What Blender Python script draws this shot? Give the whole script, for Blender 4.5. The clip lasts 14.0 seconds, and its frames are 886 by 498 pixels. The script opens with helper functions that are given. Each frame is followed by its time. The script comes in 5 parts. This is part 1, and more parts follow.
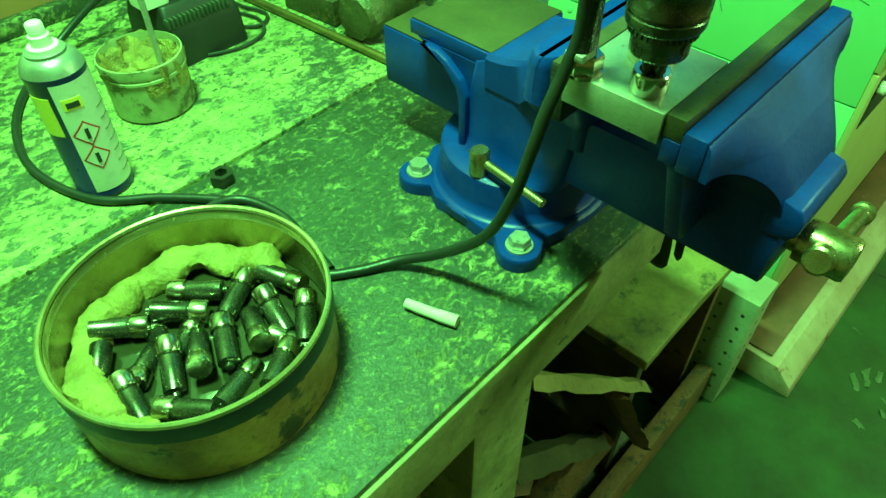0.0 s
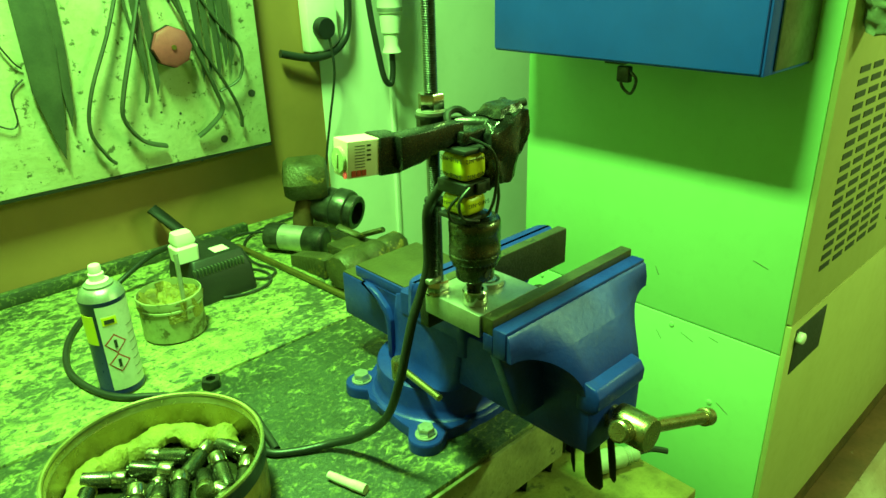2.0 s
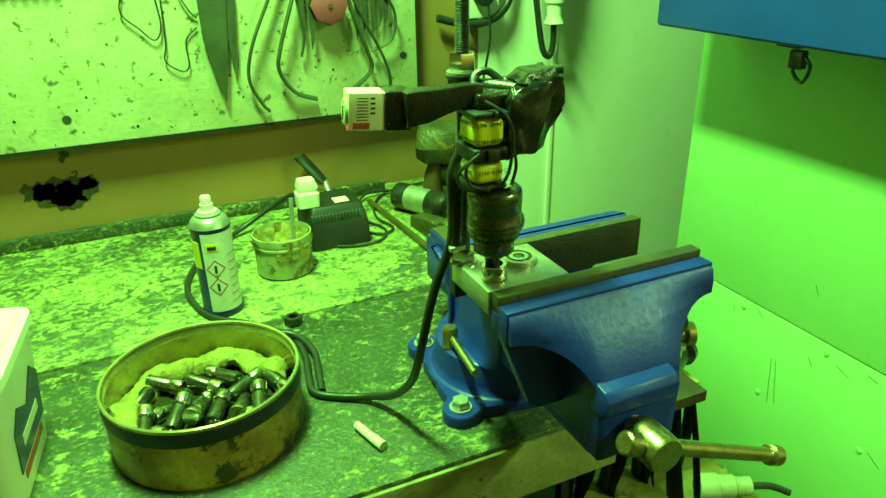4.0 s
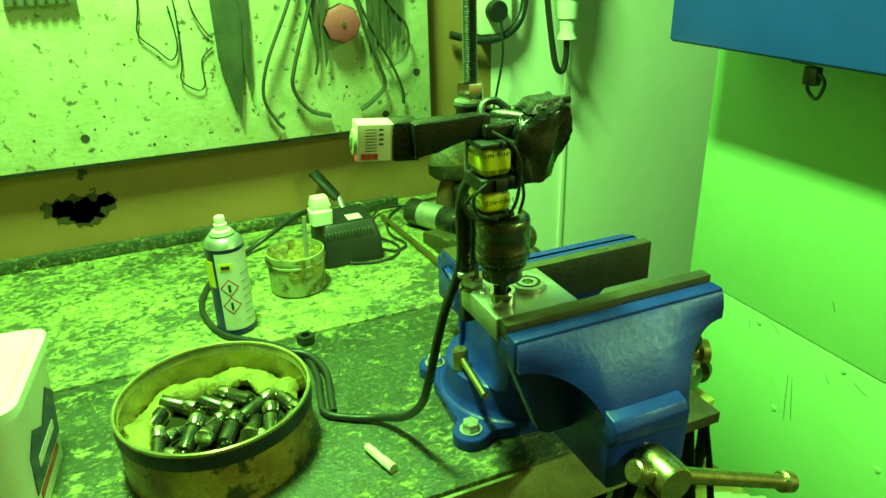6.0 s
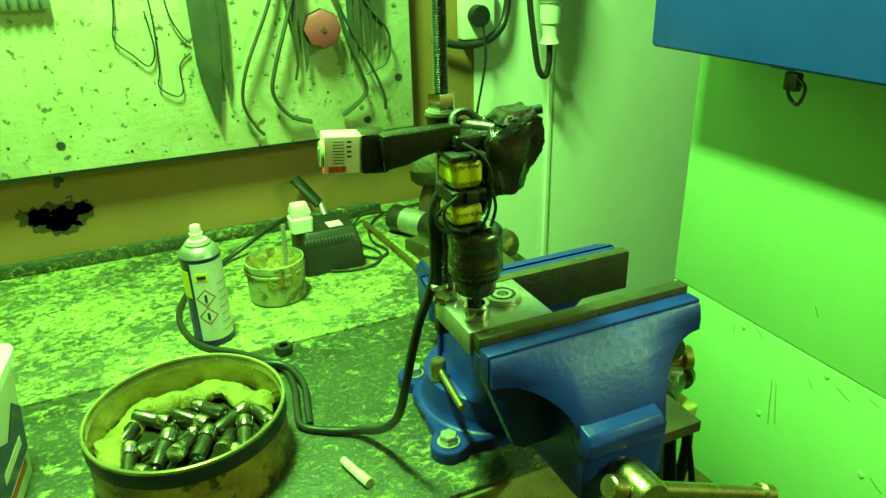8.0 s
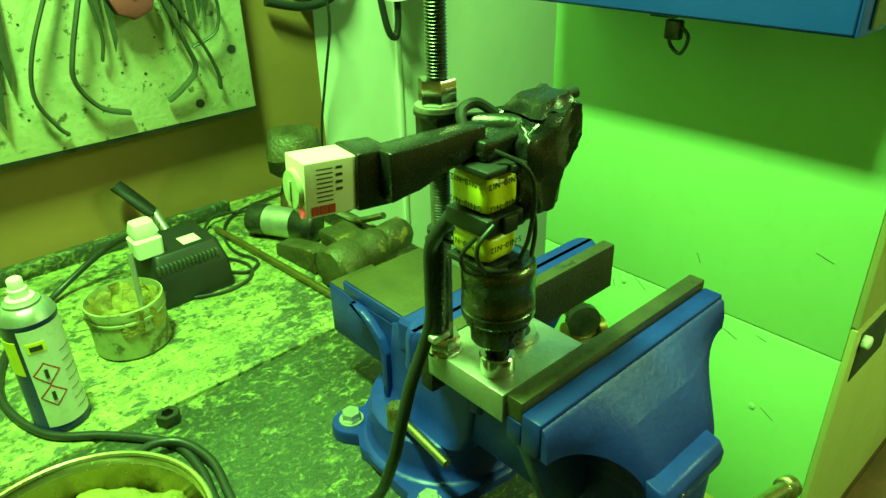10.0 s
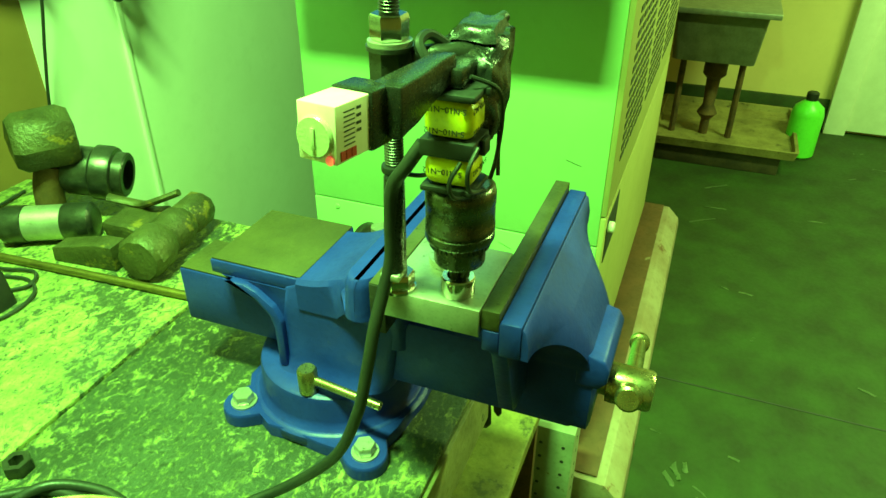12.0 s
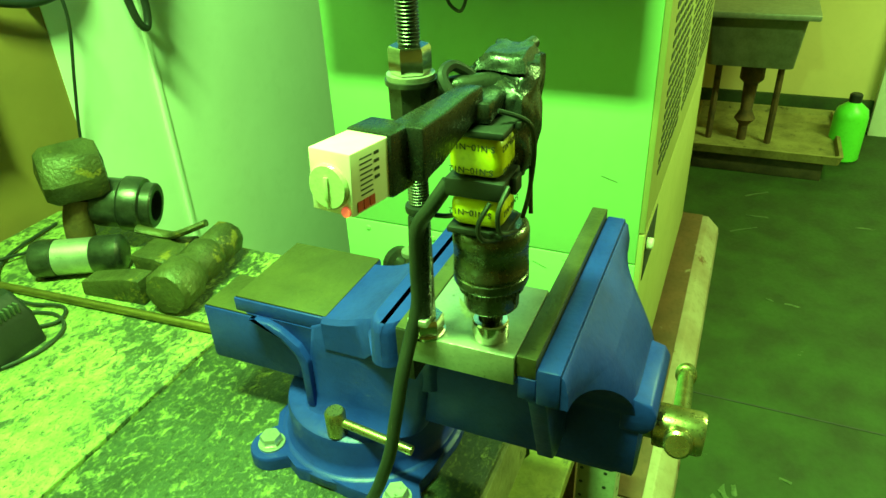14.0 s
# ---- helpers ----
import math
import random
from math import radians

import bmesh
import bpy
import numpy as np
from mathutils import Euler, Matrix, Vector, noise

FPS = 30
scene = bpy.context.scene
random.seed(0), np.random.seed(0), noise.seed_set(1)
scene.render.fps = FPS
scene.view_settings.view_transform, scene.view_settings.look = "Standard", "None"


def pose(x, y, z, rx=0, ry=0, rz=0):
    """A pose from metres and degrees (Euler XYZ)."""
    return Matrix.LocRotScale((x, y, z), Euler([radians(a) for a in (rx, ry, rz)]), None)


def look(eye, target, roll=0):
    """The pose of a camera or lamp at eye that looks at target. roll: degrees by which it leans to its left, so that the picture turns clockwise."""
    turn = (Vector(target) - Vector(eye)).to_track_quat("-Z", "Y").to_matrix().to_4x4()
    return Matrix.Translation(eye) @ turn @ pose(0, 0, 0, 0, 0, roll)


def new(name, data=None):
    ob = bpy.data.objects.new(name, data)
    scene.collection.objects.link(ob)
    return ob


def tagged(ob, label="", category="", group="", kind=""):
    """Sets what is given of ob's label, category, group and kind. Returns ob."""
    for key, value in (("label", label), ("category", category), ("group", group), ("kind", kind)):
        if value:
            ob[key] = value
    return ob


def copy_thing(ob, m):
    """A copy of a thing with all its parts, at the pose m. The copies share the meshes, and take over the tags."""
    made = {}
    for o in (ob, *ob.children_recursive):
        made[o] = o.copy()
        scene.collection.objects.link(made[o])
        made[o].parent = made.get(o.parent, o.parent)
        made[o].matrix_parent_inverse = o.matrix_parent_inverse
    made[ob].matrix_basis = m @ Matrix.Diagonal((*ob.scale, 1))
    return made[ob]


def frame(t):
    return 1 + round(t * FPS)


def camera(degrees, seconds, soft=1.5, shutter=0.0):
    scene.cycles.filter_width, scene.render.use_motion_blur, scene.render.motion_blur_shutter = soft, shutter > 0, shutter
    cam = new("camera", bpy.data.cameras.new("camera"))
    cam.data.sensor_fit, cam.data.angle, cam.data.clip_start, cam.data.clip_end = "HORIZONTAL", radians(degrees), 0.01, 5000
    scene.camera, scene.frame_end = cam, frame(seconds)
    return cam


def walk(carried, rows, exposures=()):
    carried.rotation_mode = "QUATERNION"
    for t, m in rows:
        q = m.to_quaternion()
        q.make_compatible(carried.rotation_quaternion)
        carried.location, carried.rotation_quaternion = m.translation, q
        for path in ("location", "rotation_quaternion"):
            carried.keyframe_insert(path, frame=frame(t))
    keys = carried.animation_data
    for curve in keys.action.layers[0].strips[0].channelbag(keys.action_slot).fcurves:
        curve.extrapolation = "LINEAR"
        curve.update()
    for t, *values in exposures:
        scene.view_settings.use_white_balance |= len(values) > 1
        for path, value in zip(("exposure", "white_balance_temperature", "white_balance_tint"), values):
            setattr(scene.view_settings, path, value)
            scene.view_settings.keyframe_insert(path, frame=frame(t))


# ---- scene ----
cam = camera(65.2, 14.0)
PATH = [
    (0, (-0.322, -0.184, 1.282), (0.695, 0.776, -0.148), -0.5),
    (0.5, (-0.292, -0.263, 1.318), (0.738, 0.916, 0.074), -3.9),
    (1, (-0.3, -0.316, 1.341), (0.829, 0.878, 0.202), -4.2),
    (1.5, (-0.321, -0.35, 1.358), (0.845, 0.892, 0.31), -3.0),
    (2, (-0.368, -0.408, 1.34), (0.874, 0.944, 0.547), -1.7),
    (2.5, (-0.387, -0.477, 1.331), (0.875, 0.845, 0.519), 1.0),
    (3, (-0.3, -0.497, 1.321), (0.717, 0.999, 0.466), 0.1),
    (3.5, (-0.242, -0.487, 1.319), (0.528, 1.145, 0.456), -1.9),
    (3.7, (-0.237, -0.483, 1.319), (0.513, 1.165, 0.47), -1.3),
    (5.8, (-0.227, -0.483, 1.338), (0.475, 1.205, 0.527), -1.6),
    (6, (-0.226, -0.482, 1.336), (0.476, 1.204, 0.52), -1.7),
    (6.5, (-0.221, -0.484, 1.342), (0.491, 1.199, 0.529), -1.8),
    (7, (-0.218, -0.483, 1.341), (0.501, 1.201, 0.536), -1.8),
    (9.3, (-0.197, -0.418, 1.334), (0.607, 1.2, 0.478), -0.4),
    (9.5, (-0.205, -0.373, 1.329), (0.744, 1.168, 0.477), 0.4),
    (9.8, (-0.229, -0.318, 1.33), (0.873, 1.104, 0.456), -0.6),
    (10, (-0.241, -0.273, 1.327), (0.93, 1.055, 0.396), -1.6),
    (10.5, (-0.264, -0.264, 1.324), (0.937, 1.011, 0.358), -0.8),
    (10.7, (-0.276, -0.246, 1.324), (1.028, 0.912, 0.343), -1.3),
    (11, (-0.291, -0.211, 1.321), (1.201, 0.673, 0.326), -2.0),
    (11.5, (-0.336, -0.164, 1.324), (1.226, 0.552, 0.301), -0.9),
    (12, (-0.342, -0.159, 1.32), (1.252, 0.456, 0.281), 0.2),
    (12.5, (-0.332, -0.161, 1.321), (1.25, 0.509, 0.297), -1.3),
    (13, (-0.319, -0.168, 1.322), (1.273, 0.484, 0.302), -0.5),
    (13.5, (-0.316, -0.161, 1.324), (1.264, 0.531, 0.311), -1.9),
    (14, (-0.309, -0.149, 1.321), (1.264, 0.563, 0.311), -2.7),
]
EXPOSURES = [(0, -0.13, 5300, 8), (0.5, 0.2, 5800, 9), (1.2, 0.1, 6300, 10), (2.2, -0.08, 6500, 10), (3.5, -0.08, 6500, 10), (6.0, -0.08, 6500, 10), (10.6, -0.12, 6600, 10), (11.3, 0.3, 6700, 10), (14, 0.3, 6700, 10)]
walk(cam, [(t, look(eye, target, roll)) for t, eye, target, roll in PATH], EXPOSURES)

# ---- light ----
world = bpy.data.worlds.new("room_world")
world.use_nodes = True
world.node_tree.nodes["Background"].inputs[0].default_value = (0.5, 0.8, 0.3, 1)
world.node_tree.nodes["Background"].inputs[1].default_value = 0.02
scene.world = world


def area_lamp(name, m, sx, sy, watts, colour):
    d = bpy.data.lights.new(name, "AREA")
    d.shape, d.size, d.size_y, d.energy, d.color = "RECTANGLE", sx, sy, watts, colour
    o = new(name, d)
    o.matrix_world = m
    return o


LAMP = (-0.25, 0.2, 2.32)
area_lamp("tube_light", look(LAMP, (-0.25, 0.2, 0)), 0.14, 0.36, 104.0, (0.29, 1.0, 0.18))
# Fill lamp added to brighten the far end; its source is unseen.
area_lamp("far_fill_light", look((1.7, -1.8, 2.32), (1.7, -1.8, 0)), 0.16, 1.2, 110.0, (0.46, 1.0, 0.22))


# ---- materials ----
def mat(name, c1, c2=None, scale=20.0, rough=0.5, metal=0.0, bump=0.0, spots=None, spot_at=0.62, spot_scale=None, rand=0.0, coat=0.0, fine=1.0, speck=0.5):
    """Two colours mixed by noise, optional spots of a third, fine grain and relief."""
    m = bpy.data.materials.new(name)
    m.use_nodes = True
    nt = m.node_tree
    b = nt.nodes["Principled BSDF"]
    b.inputs["Roughness"].default_value, b.inputs["Metallic"].default_value = rough, metal
    b.inputs["Coat Weight"].default_value = coat
    c2 = c2 or tuple(v * 0.75 for v in c1)
    tc = nt.nodes.new("ShaderNodeTexCoord")
    def noise_node(s, detail=6.0, r=0.6):
        n = nt.nodes.new("ShaderNodeTexNoise")
        n.inputs["Scale"].default_value, n.inputs["Detail"].default_value, n.inputs["Roughness"].default_value = s, detail, r
        nt.links.new(tc.outputs["Object"], n.inputs["Vector"])
        return n
    def ramp(src, a, bb):
        r = nt.nodes.new("ShaderNodeMapRange")
        r.inputs["From Min"].default_value, r.inputs["From Max"].default_value = a, bb
        nt.links.new(src, r.inputs["Value"])
        return r.outputs["Result"]
    def mix(f, a, bb):
        x = nt.nodes.new("ShaderNodeMix")
        x.data_type = "RGBA"
        if hasattr(f, "links"):
            nt.links.new(f, x.inputs[0])
        else:
            x.inputs[0].default_value = f
        for i, v in ((6, a), (7, bb)):
            if hasattr(v, "links"):
                nt.links.new(v, x.inputs[i])
            else:
                x.inputs[i].default_value = (*v, 1)
        return x.outputs[2]
    n1 = noise_node(scale)
    n2 = noise_node(scale * 9 * fine, 4)
    col = mix(ramp(n1.outputs["Fac"], 0.35, 0.65), c1, c2)
    col = mix(ramp(n2.outputs["Fac"], 0.52, 0.52 + 0.3 / max(speck, 0.01)), col, tuple(v * 0.6 for v in c2))
    if spots:
        n3 = noise_node(spot_scale or scale * 2.5, 9, 0.7)
        col = mix(ramp(n3.outputs["Fac"], spot_at, spot_at + 0.05), col, spots)
    if rand:
        oi = nt.nodes.new("ShaderNodeObjectInfo")
        hs = nt.nodes.new("ShaderNodeHueSaturation")
        nt.links.new(ramp(oi.outputs["Random"], 0, 1), hs.inputs["Value"])
        mr = hs.inputs["Value"].links[0].from_node
        mr.inputs["To Min"].default_value, mr.inputs["To Max"].default_value = 1 - rand, 1 + rand
        nt.links.new(col, hs.inputs["Color"])
        col = hs.outputs["Color"]
    nt.links.new(col, b.inputs["Base Color"])
    rr = nt.nodes.new("ShaderNodeMapRange")
    rr.inputs["To Min"].default_value, rr.inputs["To Max"].default_value = max(0.02, rough - 0.12), min(1, rough + 0.15)
    nt.links.new(n2.outputs["Fac"], rr.inputs["Value"])
    nt.links.new(rr.outputs["Result"], b.inputs["Roughness"])
    if bump:
        bp = nt.nodes.new("ShaderNodeBump")
        bp.inputs["Strength"].default_value, bp.inputs["Distance"].default_value = bump, 0.004
        nt.links.new(n2.outputs["Fac"], bp.inputs["Height"])
        nt.links.new(bp.outputs["Normal"], b.inputs["Normal"])
    return m


def glow(name, colour, strength):
    m = bpy.data.materials.new(name)
    m.use_nodes = True
    b = m.node_tree.nodes["Principled BSDF"]
    b.inputs["Base Color"].default_value = (*colour, 1)
    b.inputs["Emission Color"].default_value = (*colour, 1)
    b.inputs["Emission Strength"].default_value = strength
    return m


def bench_mat(name, cover, flake, bare):
    """Flaking paint over oily timber: a sharp mask whose cover drifts over the plank, pits and grain on top."""
    m = bpy.data.materials.new(name)
    m.use_nodes = True
    nt = m.node_tree
    b = nt.nodes["Principled BSDF"]
    tc = nt.nodes.new("ShaderNodeTexCoord")
    mp = nt.nodes.new("ShaderNodeMapping")
    mp.inputs["Scale"].default_value = (0.9, 1.15, 1.0)
    nt.links.new(tc.outputs["Object"], mp.inputs["Vector"])
    def nz(scale, detail, rough, dist=0.0):
        n = nt.nodes.new("ShaderNodeTexNoise")
        for k, v in (("Scale", scale), ("Detail", detail), ("Roughness", rough), ("Distortion", dist)):
            n.inputs[k].default_value = v
        nt.links.new(mp.outputs["Vector"], n.inputs["Vector"])
        return n.outputs["Fac"]
    def rng_node(src, a, bb, c=0.0, d=1.0):
        r = nt.nodes.new("ShaderNodeMapRange")
        for k, v in (("From Min", a), ("From Max", bb), ("To Min", c), ("To Max", d)):
            r.inputs[k].default_value = v
        nt.links.new(src, r.inputs["Value"])
        return r.outputs["Result"]
    def op(kind, a, bb):
        q = nt.nodes.new("ShaderNodeMath")
        q.operation = kind
        for i, v in enumerate((a, bb)):
            if isinstance(v, float):
                q.inputs[i].default_value = v
            else:
                nt.links.new(v, q.inputs[i])
        return q.outputs[0]
    def mixc(f, a, bb):
        x = nt.nodes.new("ShaderNodeMix")
        x.data_type = "RGBA"
        nt.links.new(f, x.inputs[0])
        for i, v in ((6, a), (7, bb)):
            if isinstance(v, tuple):
                x.inputs[i].default_value = (*v, 1)
            else:
                nt.links.new(v, x.inputs[i])
        return x.outputs[2]
    big, mid, fine = nz(7.0, 5, 0.6), nz(72.0, 15, 0.70, 0.6), nz(240.0, 6, 0.65)
    drift = rng_node(big, 0.32, 0.68, -0.08, 0.08)
    blot = rng_node(nz(24.0, 8, 0.65, 0.4), 0.3, 0.7, -0.07, 0.07)
    mask = rng_node(op("ADD", op("ADD", mid, blot), drift), cover, cover + 0.09)
    bare_c = mixc(rng_node(nz(9.0, 6, 0.6), 0.35, 0.65), bare, tuple(v * 0.45 for v in bare))
    flake_c = mixc(rng_node(nz(55.0, 10, 0.7), 0.36, 0.66), flake, tuple(v * 0.42 for v in flake))
    col = mixc(mask, bare_c, flake_c)
    fleck = rng_node(nz(140.0, 12, 0.75, 0.3), 0.53, 0.60, 0.0, 0.5)
    col = mixc(fleck, col, flake_c)
    soot = rng_node(nz(14.0, 10, 0.7, 0.5), 0.50, 0.72, 0.0, 0.75)
    col = mixc(soot, col, tuple(v * 0.6 for v in bare))
    col = mixc(rng_node(fine, 0.56, 0.66), col, tuple(v * 0.5 for v in bare))
    pits = rng_node(nz(120.0, 12, 0.75, 0.4), 0.555, 0.60)
    col = mixc(pits, col, tuple(v * 0.55 for v in bare))
    nt.links.new(col, b.inputs["Base Color"])
    nt.links.new(rng_node(mask, 0, 1, 0.33, 0.6), b.inputs["Roughness"])
    bp = nt.nodes.new("ShaderNodeBump")
    bp.inputs["Strength"].default_value, bp.inputs["Distance"].default_value = 0.5, 0.003
    nt.links.new(op("ADD", op("MULTIPLY", mask, 0.5), fine), bp.inputs["Height"])
    nt.links.new(bp.outputs["Normal"], b.inputs["Normal"])
    return m


